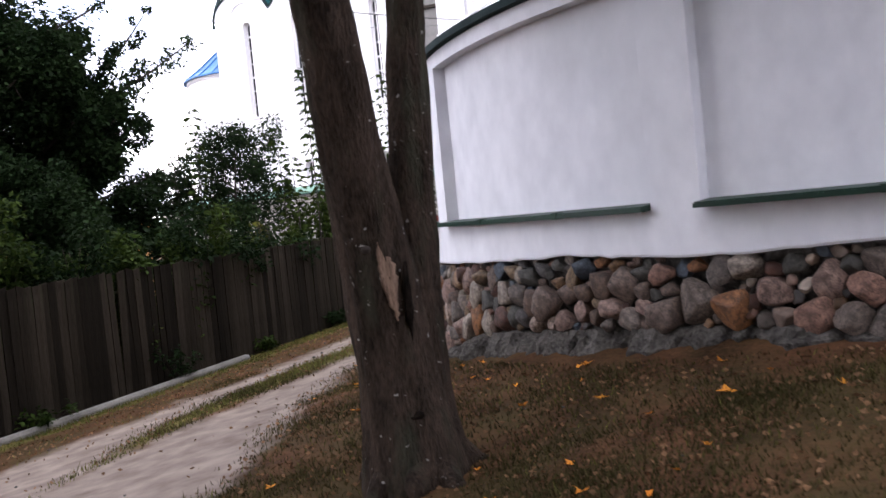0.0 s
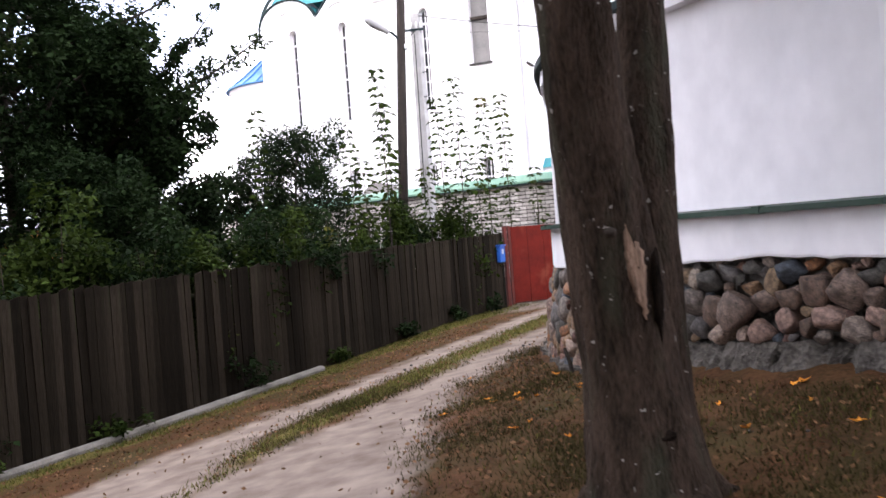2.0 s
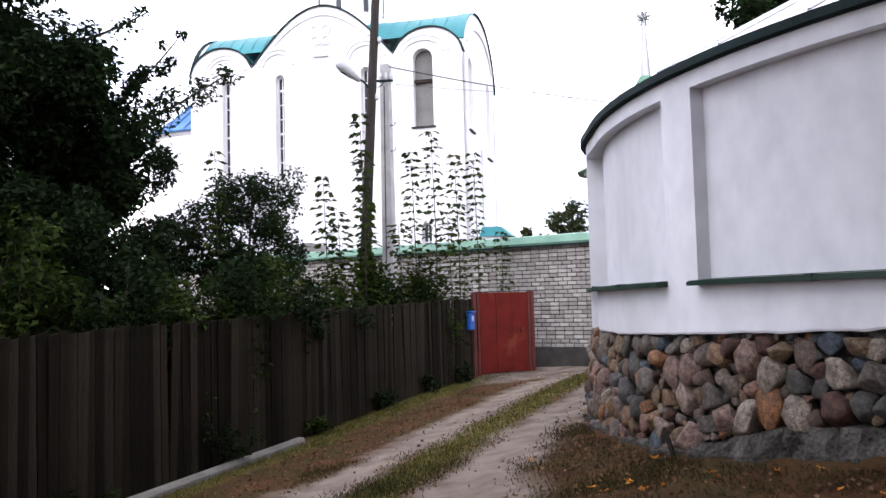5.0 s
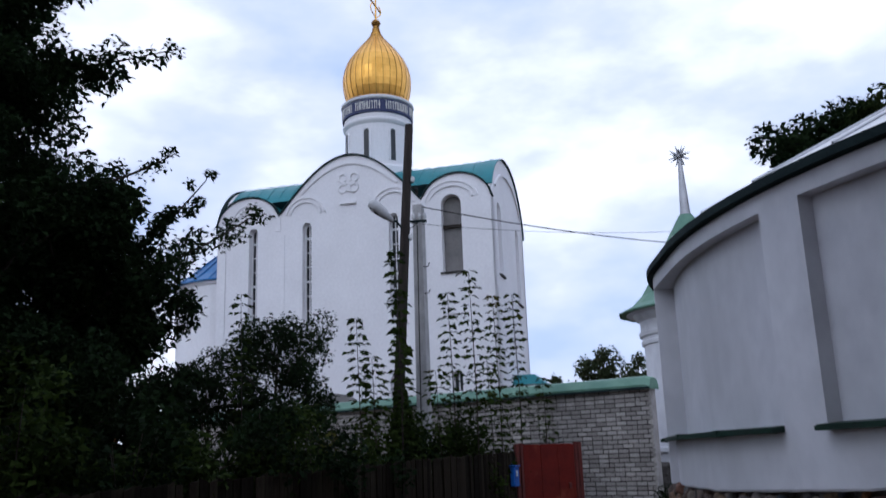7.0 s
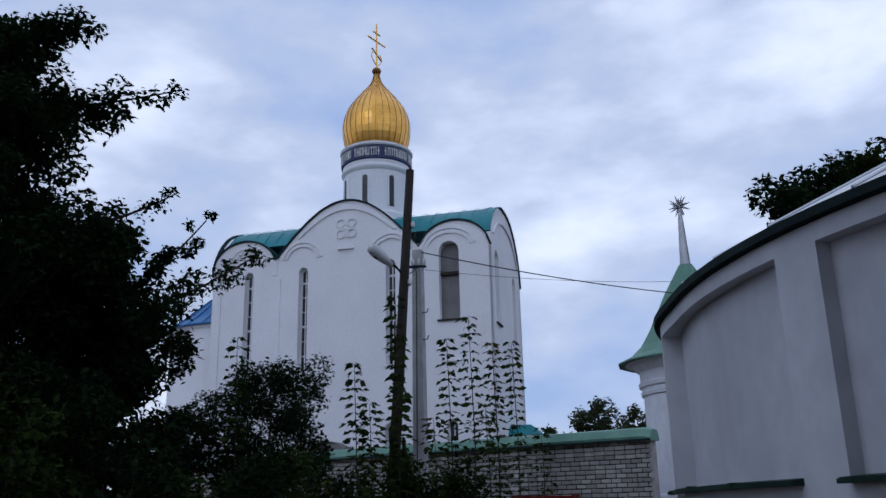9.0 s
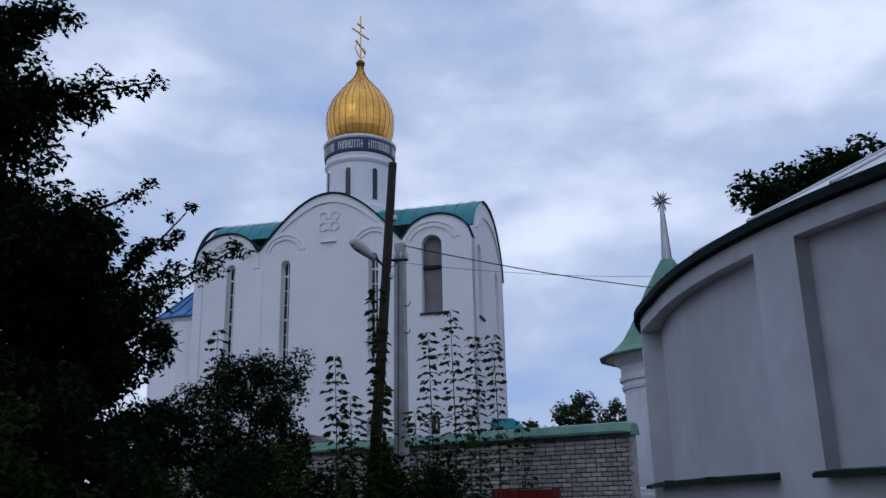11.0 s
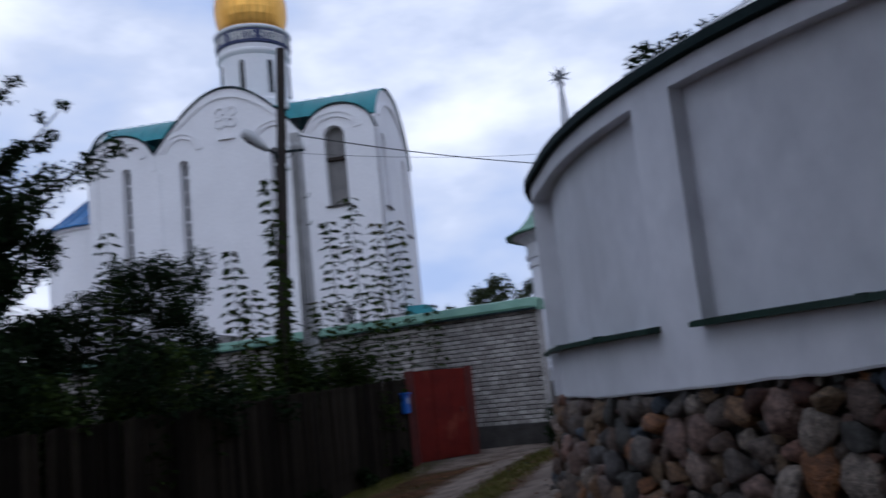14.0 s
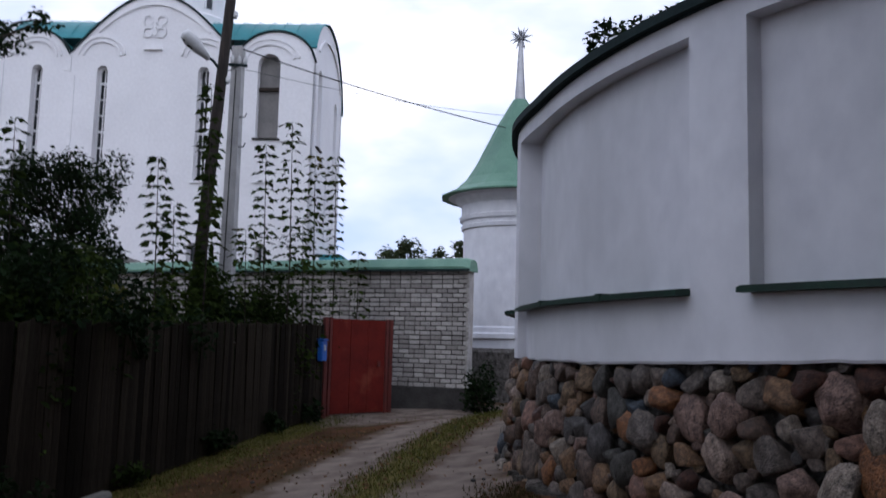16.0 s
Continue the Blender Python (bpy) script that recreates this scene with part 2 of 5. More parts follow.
def part_mesh(name, me, mat, parent=None, label="", smooth=False):
    for m in mat if isinstance(mat, (list, tuple)) else (mat,):
        if not me.materials or len(me.materials) < (len(mat) if isinstance(mat, (list, tuple)) else 1):
            me.materials.append(m)
    if smooth:
        me.polygons.foreach_set("use_smooth", [True] * len(me.polygons))
    ob = new(name, me)
    ob.parent = parent
    if label:
        tagged(ob, label)
    return ob


def raw(name, verts, faces):
    me = bpy.data.meshes.new(name)
    me.from_pydata([tuple(v) for v in verts], [], [tuple(f) for f in faces])
    me.update()
    return me


def thing(name, label, category, m=None, group="", kind=""):
    ob = tagged(new(name), label, category, group, kind)
    ob.empty_display_size = 0.2
    if m:
        ob.matrix_world = m
    return ob


def box(x0, x1, y0, y1, z0, z1, bevel=0.0, bm=None):
    bm = bm or bmesh.new()
    r = bmesh.ops.create_cube(bm, size=1)
    for v in r["verts"]:
        v.co = Vector(((x0 + x1) / 2 + v.co.x * (x1 - x0), (y0 + y1) / 2 + v.co.y * (y1 - y0), (z0 + z1) / 2 + v.co.z * (z1 - z0)))
    if bevel:
        es = {e for v in r["verts"] for e in v.link_edges}
        bmesh.ops.bevel(bm, geom=list(es), offset=bevel, segments=1, affect="EDGES")
    return bm


def arc_block(r0, r1, z0, z1, a0, a1, step=2.0, slope=0.0, bm=None):
    """A curved block between two radii, heights and angles in degrees; slope lowers its outer top edge."""
    bm = bm or bmesh.new()
    n = max(2, int(abs(a1 - a0) / step) + 1)
    full = abs(a1 - a0) >= 359.9
    rings = []
    for i in range(n):
        a = radians(a0 + (a1 - a0) * i / (n if full else n - 1))
        c, s = math.cos(a), math.sin(a)
        rings.append([bm.verts.new((r * c, r * s, z)) for r, z in ((r0, z0), (r1, z0), (r1, z1 - slope), (r0, z1))])
    for i in range(n if full else n - 1):
        p, q = rings[i], rings[(i + 1) % n]
        for k in range(4):
            bm.faces.new((p[k], p[(k + 1) % 4], q[(k + 1) % 4], q[k]))
    if not full:
        bm.faces.new(rings[0])
        bm.faces.new(rings[-1][::-1])
    bmesh.ops.recalc_face_normals(bm, faces=bm.faces)
    return bm


def lathe(profile, n=32, bm=None, cx=0.0, cy=0.0):
    """A turned body from (radius, z) pairs."""
    bm = bm or bmesh.new()
    rings = [[bm.verts.new((cx + r * math.cos(2 * math.pi * i / n), cy + r * math.sin(2 * math.pi * i / n), z)) for i in range(n)] for r, z in profile]
    for p, q in zip(rings, rings[1:]):
        for i in range(n):
            bm.faces.new((p[i], p[(i + 1) % n], q[(i + 1) % n], q[i]))
    bm.faces.new(rings[0][::-1])
    bm.faces.new(rings[-1])
    return bm


def tube(points, radii, n=8, bm=None):
    """A round tapering limb through points."""
    bm = bm or bmesh.new()
    pts = [Vector(p) for p in points]
    rings = []
    for i, p in enumerate(pts):
        d = (pts[min(i + 1, len(pts) - 1)] - pts[max(i - 1, 0)]).normalized()
        a = d.cross(Vector((0.3, 1, 0.2))).normalized()
        b = d.cross(a)
        rings.append([bm.verts.new(p + (a * math.cos(2 * math.pi * k / n) + b * math.sin(2 * math.pi * k / n)) * radii[i]) for k in range(n)])
    for p, q in zip(rings, rings[1:]):
        for k in range(n):
            bm.faces.new((p[k], p[(k + 1) % n], q[(k + 1) % n], q[k]))
    bm.faces.new(rings[0][::-1])
    bm.faces.new(rings[-1])
    bmesh.ops.recalc_face_normals(bm, faces=bm.faces)
    return bm


def plate(outline, holes, thick, place):
    """A wall plate from a closed outline with holes, both in (u, z); place(u, z, d) maps to space, d from 0 to thick."""
    bm = bmesh.new()
    loops = [outline, *holes]
    edges = []
    for lp in loops:
        vs = [bm.verts.new((u, 0, z)) for u, z in lp]
        edges += [bm.edges.new((vs[i], vs[(i + 1) % len(vs)])) for i in range(len(vs))]
    bmesh.ops.triangle_fill(bm, use_beauty=True, use_dissolve=False, edges=edges)
    res = bmesh.ops.extrude_face_region(bm, geom=bm.faces[:])
    for v in [g for g in res["geom"] if isinstance(g, bmesh.types.BMVert)]:
        v.co.y = thick
    bmesh.ops.recalc_face_normals(bm, faces=bm.faces)
    for v in bm.verts:
        v.co = place(v.co.x, v.co.z, v.co.y)
    bmesh.ops.recalc_face_normals(bm, faces=bm.faces)
    return bm


def sweep(curve, section, place, closed=False):
    """Sweeps a rectangular section (out0, out1, d0, d1) along a curve of (u, z, nu, nz) points."""
    bm = bmesh.new()
    o0, o1, d0, d1 = section
    rings = [[bm.verts.new(place(u + nu * o, z + nz * o, d)) for o, d in ((o0, d0), (o1, d0), (o1, d1), (o0, d1))] for u, z, nu, nz in curve]
    for p, q in zip(rings, rings[1:]):
        for k in range(4):
            bm.faces.new((p[k], p[(k + 1) % 4], q[(k + 1) % 4], q[k]))
    bm.faces.new(rings[0])
    bm.faces.new(rings[-1][::-1])
    bmesh.ops.recalc_face_normals(bm, faces=bm.faces)
    return bm


def with_normals(pts):
    out = []
    for i, (u, z) in enumerate(pts):
        a, b = pts[max(i - 1, 0)], pts[min(i + 1, len(pts) - 1)]
        du, dz = b[0] - a[0], b[1] - a[1]
        k = math.hypot(du, dz) or 1
        out.append((u, z, -dz / k, du / k))
    return out


def arch_points(cx, hw, z0, zs, n=10):
    """An upright arched opening: sill z0, spring zs, half width hw."""
    return [(cx - hw, z0), (cx + hw, z0)] + [(cx + hw * math.cos(math.pi * i / n), zs + hw * math.sin(math.pi * i / n)) for i in range(n + 1)]


def leaves(name, pts, size, mat, parent=None, label="", droop=0.3, seed=1, narrow=0.55, ways=None):
    """Many small folded leaves, one at each point."""
    g = np.random.default_rng(seed)
    pts = np.asarray(pts, float)
    n = len(pts)
    d = g.normal(size=(n, 3))
    d[:, 2] = d[:, 2] * 0.55 - droop
    if ways is not None:
        d = np.asarray(ways, float) + 0.12 * d
    d /= np.linalg.norm(d, axis=1)[:, None]
    s = np.cross(d, g.normal(size=(n, 3)) * 0.6 + np.array([0, 0, 1.0]))
    s /= np.linalg.norm(s, axis=1)[:, None] + 1e-9
    up = np.cross(s, d)
    L = (size * g.uniform(0.6, 1.35, n))[:, None]
    base, tip = pts, pts + d * L
    mid = pts + d * L * 0.45
    fold = up * L * 0.12
    v = np.stack([base, mid + s * L * narrow * 0.5 + fold, tip, mid - s * L * narrow * 0.5 + fold], 1).reshape(-1, 3)
    f = np.arange(4 * n).reshape(-1, 4)
    me = bpy.data.meshes.new(name)
    me.vertices.add(4 * n)
    me.vertices.foreach_set("co", v.ravel())
    me.loops.add(4 * n)
    me.loops.foreach_set("vertex_index", f.ravel().astype(np.int32))
    me.polygons.add(n)
    me.polygons.foreach_set("loop_start", (np.arange(n) * 4).astype(np.int32))
    me.update(calc_edges=True)
    me.validate()
    return part_mesh(name, me, mat, parent, label)


def clump(g, c, r, n, shell=0.55):
    """Points in a ragged ball, denser towards its skin."""
    d = g.normal(size=(n, 3))
    d /= np.linalg.norm(d, axis=1)[:, None]
    k = shell + (1 - shell) * g.random(n)
    return np.asarray(c) + d * (k * (0.75 + 0.35 * g.random(n)))[:, None] * np.asarray(r)


def smooth(a, b, x):
    t = min(1, max(0, (x - a) / (b - a)))
    return t * t * (3 - 2 * t)


# ---- ground ----
def ground_z(x, y):
    side = min(3.0, max(-9.0, x))
    z = -0.08 + 0.15 * side
    z -= 0.17 * math.exp(-((x + 0.5) ** 2 + (y - 5.7) ** 2) / 1.8)
    dx, dy = x - 6.395, y - 13.495
    r = math.hypot(dx, dy)
    if r < 10:
        deg = math.degrees(math.atan2(dy, dx)) % 360
        z += 0.13 * smooth(199, 213, deg) * (1 - smooth(231, 246, deg)) * math.exp(-max(0, r - 7.6) / 0.42)
    far = -0.57 + 0.05 * max(-8, min(2, x + 2))
    w = smooth(19.0, 24.5, y)
    return z * (1 - w) + far * w


RUT_A = [(-7.5, -6), (-5.9, 2), (-5.45, 9.0), (-5.2, 10.9), (-4.25, 13.2), (-3.05, 16.2), (-1.95, 18.9), (-0.6, 21.3), (2.5, 23.4), (8, 24.5)]
RUT_B = [(-5.0, -6), (-3.7, 3), (-3.35, 8.0), (-3.25, 9.8), (-2.75, 11.9), (-2.05, 14.1), (-1.1, 16.6), (0.2, 19.2), (3.0, 21.2), (8, 22.3)]


def line_gap(x, y, line):
    best = 1e9
    for (ax, ay), (bx, by) in zip(line, line[1:]):
        dx, dy = bx - ax, by - ay
        t = min(1, max(0, ((x - ax) * dx + (y - ay) * dy) / (dx * dx + dy * dy)))
        best = min(best, math.hypot(x - ax - t * dx, y - ay - t * dy))
    return best


def track(x, y):
    """How bare the track is at a place, 0 to 1, and how grassy."""
    wob = 0.22 * noise.noise(Vector((x * 0.9, y * 0.9, 3))) + 0.10 * noise.noise(Vector((x * 3.1, y * 3.1, 7)))
    da, db = line_gap(x, y, RUT_A), line_gap(x, y, RUT_B)
    wide = 0.40 + 0.80 * (1 - smooth(7.0, 12.5, y))
    bare = 1 - smooth(wide - 0.30, wide + 0.45, min(da, db) + wob)
    end = smooth(20.5, 23.0, y) * smooth(-4, -2, x)
    bare = max(bare, 0.75 * end)
    mid = (1 - smooth(0.55, 1.0, max(da, db) - 0.55 + wob)) if abs(da - db) < 1.4 else 0
    verge = 1 - smooth(0.2, 0.9, abs(fence_gap(x, y) - 0.35) + wob)
    return bare, max(mid, verge * 0.9) * (1 - bare)


FENCE = [(-12.6, 3.0), (-10.6, 7.0), (-8.42, 11.4), (-5.8, 16.85), (-2.78, 24.35)]


def fence_gap(x, y):
    return line_gap(x, y, FENCE)


xs = np.concatenate([[-3000, -900, -300, -120, -60, -35, -22, -16, -13], np.arange(-11.5, 5.01, 0.14), [6, 8, 12, 18, 30, 60, 150, 500, 3000]])
ys = np.concatenate([[-3000, -900, -300, -100, -40, -20, -10, -5], np.arange(-2, 27.01, 0.14), [28, 30, 34, 40, 50, 70, 110, 200, 500, 3000]])
gv, bare_v, grass_v = [], [], []
for y in ys:
    for x in xs:
        near = -11.6 < x < 5.1 and -2.1 < y < 27.1
        b, gr = track(x, y) if near else (0, 0.3)
        z = ground_z(x, y)
        if near:
            z += (0.030 * noise.noise(Vector((x * 1.3, y * 1.3, 0))) + 0.010 * noise.noise(Vector((x * 3, y * 3, 1)))) * (1 - 0.8 * b) - 0.035 * b
        gv.append((x, y, z))
        bare_v.append(b)
        grass_v.append(gr)
nx = len(xs)
gf = [(j * nx + i, j * nx + i + 1, (j + 1) * nx + i + 1, (j + 1) * nx + i) for j in range(len(ys) - 1) for i in range(nx - 1)]
gme = raw("ground", gv, gf)
for nm, vals in (("bare", bare_v), ("grassy", grass_v)):
    at = gme.attributes.new(nm, "FLOAT", "POINT")
    at.data.foreach_set("value", vals)
SOIL = material("leaf_strewn_soil", (0.016, 0.0075, 0.004), (0.082, 0.039, 0.019), 0.95, 2.2, 30, 0.5, dist=0.012, c=(0.034, 0.029, 0.011), cpos=0.54, csoft=0.25, spec=0.05)
n, l = SOIL.node_tree.nodes, SOIL.node_tree.links
p = n["Principled BSDF"]
col = p.inputs["Base Color"].links[0].from_socket
for attr, ca, cb, sc in (("grassy", (0.045, 0.042, 0.012), (0.125, 0.10, 0.032), 7.0), ("bare", (0.105, 0.082, 0.067), (0.205, 0.168, 0.142), 3.0)):
    an = n.new("ShaderNodeAttribute")
    an.attribute_name = attr
    nz = n.new("ShaderNodeTexNoise")
    nz.inputs["Scale"].default_value, nz.inputs["Detail"].default_value = sc, 8.0
    l.new(n["Texture Coordinate"].outputs["Object"], nz.inputs["Vector"])
    cr = n.new("ShaderNodeValToRGB")
    cr.color_ramp.elements[0].position, cr.color_ramp.elements[0].color = 0.3, (*ca, 1)
    cr.color_ramp.elements[1].position, cr.color_ramp.elements[1].color = 0.7, (*cb, 1)
    l.new(nz.outputs["Fac"], cr.inputs["Fac"])
    sh = n.new("ShaderNodeMath")
    sh.operation = "MULTIPLY_ADD"
    sh.inputs[1].default_value = 0.7
    l.new(nz.outputs["Fac"], sh.inputs[0])
    l.new(an.outputs["Fac"], sh.inputs[2])
    mr = n.new("ShaderNodeMapRange")
    mr.inputs["From Min"].default_value, mr.inputs["From Max"].default_value = 0.55, 1.2
    l.new(sh.outputs[0], mr.inputs["Value"])
    mx = n.new("ShaderNodeMix")
    mx.data_type = "RGBA"
    l.new(mr.outputs["Result"], mx.inputs["Factor"])
    l.new(col, mx.inputs["A"])
    l.new(cr.outputs["Color"], mx.inputs["B"])
    col = mx.outputs["Result"]
l.new(col, p.inputs["Base Color"])
ground = part_mesh("ground", gme, SOIL, smooth=True)
tagged(ground, "sloping leaf-strewn earth with a sandy two-rut track", "ground", kind="structure")
# ---- round tower with its rubble plinth ----
TX, TY, R = 6.395, 13.495, 7.575
def bulge(deg):
    """How far the wall stands out where the tower joins the straight wall."""
    return 0.10 * (1 - smooth(167.3, 177.8, deg))


def return_block(r0, out, z0, z1, a0, a1):
    bm = bmesh.new()
    rings = []
    for i in range(41):
        deg = a0 + (a1 - a0) * i / 40
        a, r1 = radians(deg), out + bulge(deg)
        rings.append([bm.verts.new((r * math.cos(a), r * math.sin(a), z)) for r, z in ((r0, z0), (r1, z0), (r1, z1), (r0, z1))])
    for p, q in zip(rings, rings[1:]):
        for k in range(4):
            bm.faces.new((p[k], p[(k + 1) % 4], q[(k + 1) % 4], q[k]))
    bm.faces.new(rings[0])
    bm.faces.new(rings[-1][::-1])
    bmesh.ops.recalc_face_normals(bm, faces=bm.faces)
    return bm


def along(deg, stops):
    for (a, u), (b, v) in zip(stops, stops[1:]):
        if deg <= b:
            return u + (v - u) * max(0.0, (deg - a) / (b - a))
    return stops[-1][1]


def plinth_top(deg):
    """The uneven line at which the plaster ends above the stones."""
    z = along(deg, [(172, 0.86), (187, 0.865), (197, 0.90), (206, 0.94), (212, 0.965), (221, 1.02), (228, 0.985), (234, 0.985), (242, 1.04)])
    return z + 0.022 * noise.noise(Vector((deg * 0.31, 2, 0))) + 0.014 * noise.noise(Vector((deg * 1.1, 5, 0)))


def stone_foot(deg):
    """Where the stones start above the mortar footing."""
    return along(deg, [(160, -0.45), (187, -0.50), (196, -0.28), (204, 0.03), (210, 0.20), (220, 0.33), (230, 0.41), (237, 0.43), (245, 0.40)])


def plinth_band():
    bm = bmesh.new()
    rings = []
    for i in range(361):
        a, z = radians(i), plinth_top(i)
        rings.append([bm.verts.new((r * math.cos(a), r * math.sin(a), zz)) for r, zz in ((7.2, z + 0.02), (R - 0.012, z), (R, z + 0.02), (R, 1.373), (7.2, 1.373))])
    for p, q in zip(rings, rings[1:]):
        for k in range(5):
            bm.faces.new((p[k], p[(k + 1) % 5], q[(k + 1) % 5], q[k]))
    bmesh.ops.recalc_face_normals(bm, faces=bm.faces)
    return bm


tower = thing("round_tower", "white plastered round tower on a fieldstone plinth", "tower", pose(TX, TY, 0))
part("wall", arc_block(6.9, 7.43, 1.12, 3.40, 0, 360), PLASTER, tower, smooth=False)
part("lower_band", plinth_band(), PLASTER, tower)
part("upper_band", arc_block(7.2, R, 3.26, 3.42, 0, 360, 1.5), PLASTER, tower)
part("return_wall", return_block(7.2, R + 0.003, 0.87, 3.26, 147, 169.4), PLASTER, tower)
part("return_band", return_block(7.2, R + 0.003, 3.258, 3.418, 147, 178.3), PLASTER, tower)
part("return_fascia", return_block(7.2, R + 0.033, 3.418, 3.436, 147, 178.3), DARK_METAL, tower)
part("return_eave", return_block(7.2, R + 0.077, 3.436, 3.514, 147, 178.3), DARK_METAL, tower)
ret = part("sill", arc_block(7.5, 7.785, 1.378, 1.448, 147, 163.5, 1.0, slope=0.03), GREEN_METAL, tower, "dark green painted sheet-metal sill")
part("lip", arc_block(7.745, 7.805, 1.371, 1.408, 147, 163.5, 1.0), GREEN_METAL, ret)
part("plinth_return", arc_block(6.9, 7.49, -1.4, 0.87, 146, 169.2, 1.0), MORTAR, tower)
PANELS = [(169.65, 196.5), (200.5, 228.65), (232.15, 259.6), (263.1, 290.6)]
PIERS = [(196.5, 200.5), (228.65, 232.15), (259.6, 263.1), (290.6, 302.0)]
for a0, a1 in PIERS:
    part("pilaster", arc_block(7.3, R, 1.373, 3.26, a0, a1, 1.0), PLASTER, tower)
for i, (a0, a1) in enumerate(PANELS):
    sill = part("sill", arc_block(7.3, R + 0.115, 1.378, 1.448, a0 + 0.05, a1 - 0.05, 1.0, slope=0.03), GREEN_METAL, tower, "dark green painted sheet-metal sill")
    part("lip", arc_block(R + 0.07, R + 0.135, 1.371, 1.408, a0 + 0.02, a1 - 0.02, 1.0), GREEN_METAL, sill)
    for k in (0.37, 0.72):
        a = a0 + (a1 - a0) * (k + 0.05 * math.sin(i * 3.1))
        part("lap_joint", arc_block(R + 0.05, R + 0.142, 1.367, 1.428, a, a + 0.5, 0.5), GREEN_METAL, sill)
part("fascia", arc_block(7.3, R + 0.03, 3.42, 3.435, 0, 360, 1.5), DARK_METAL, tower, "dark green roof edge")
part("roof_edge", arc_block(7.3, R + 0.075, 3.432, 3.512, 0, 360, 1.5), DARK_METAL, tower)
roof = part("roof", lathe([(7.64, 3.514), (7.60, 3.537), (4.0, 5.40), (0.15, 7.35)], 120), TIN, tower, "pale sheet-metal cone roof")
for i in range(48):
    a = 2 * math.pi * i / 48 + 0.03
    p0, p1 = Vector((7.61 * math.cos(a), 7.61 * math.sin(a), 3.537)), Vector((0.2 * math.cos(a), 0.2 * math.sin(a), 7.33))
    part("seam", tube([p0, (p0 + p1) / 2 + Vector((0, 0, 0.02)), p1], [0.018, 0.018, 0.01], 4), TIN, roof)
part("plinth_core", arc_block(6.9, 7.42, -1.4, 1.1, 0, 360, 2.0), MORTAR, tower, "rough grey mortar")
foot = bmesh.new()
fr = []
for i in range(421):
    a = radians(130 + 170 * i / 420)
    gz = ground_z(TX + 7.75 * math.cos(a), TY + 7.75 * math.sin(a))
    nn = noise.noise(Vector((i * 0.13, 0, 0))) + 0.7 * noise.noise(Vector((i * 0.5, 3, 0)))
    deg = math.degrees(a)
    out, top = 7.66 + 0.10 * nn + 0.10 * smooth(225, 195, deg), max(gz + 0.04, stone_foot(deg) + 0.0) + 0.05 * noise.noise(Vector((i * 0.21, 8, 0)))
    fr.append([foot.verts.new((r * math.cos(a), r * math.sin(a), z)) for r, z in ((7.4, gz - 0.5), (out + 0.05, gz - 0.5), (out + 0.06 * nn, gz + 0.03), (out - 0.03 + 0.10 * noise.noise(Vector((i * 0.9, 1, 4))), (gz + top) / 2 + 0.05 * noise.noise(Vector((i * 0.7, 6, 4)))), (out - 0.10 + 0.04 * nn, top), (7.3, top + 0.05))])
for p0, p1 in zip(fr, fr[1:]):
    for k in range(6):
        foot.faces.new((p0[k], p0[(k + 1) % 6], p1[(k + 1) % 6], p1[k]))
bmesh.ops.recalc_face_normals(foot, faces=foot.faces)
part("footing", foot, FOOTING, tower, "crumbling grey mortar footing")

# ---- brick boundary wall ----
WA, WB = Vector((0.62, 25.77, 0)), Vector((-16.5, 36.46, 0))
WU = (WB - WA).normalized()
WANG = math.degrees(math.atan2(WU.y, WU.x))
WLEN = (WB - WA).length
brick_wall = thing("wall_brick", "pale silicate brick boundary wall with a green cap", "wall", pose(WA.x, WA.y, 0, 0, 0, WANG), kind="structure")
# local x runs along the wall, local +y faces the track
part("core", box(0.05, WLEN, -0.36, 0.0, -0.05, 2.80), JOINT, brick_wall, "dark mortar joints")
part("foundation", box(-0.1, WLEN, -0.4, 0.06, -1.6, 0.0, 0.02), OLD_CONCRETE, brick_wall, "dark concrete foundation")
part("end_face", box(0.004, 0.05, -0.35, 0.004, -0.04, 2.79), BRICK, brick_wall)
cap = bmesh.new()
sec = [(0.13, 2.80), (0.15, 2.86), (0.05, 3.05), (-0.18, 3.09), (-0.41, 3.05), (-0.51, 2.86), (-0.49, 2.80)]
cr = [[cap.verts.new((x, y * (0.9 if x < 0 else 1), z - (0.05 if x < 0 else 0))) for y, z in sec] for x in (-0.06, 0.12, WLEN)]
for p0, p1 in zip(cr, cr[1:]):
    for k in range(7):
        cap.faces.new((p0[k], p0[(k + 1) % 7], p1[(k + 1) % 7], p1[k]))
cap.faces.new(cr[0])
bmesh.ops.recalc_face_normals(cap, faces=cap.faces)
wall_cap = part("cap", cap, PALE_GREEN, brick_wall, "pale green sheet-metal cap")
part("drip_edge", box(-0.05, WLEN, 0.10, 0.17, 2.755, 2.80), DARK_METAL, brick_wall)

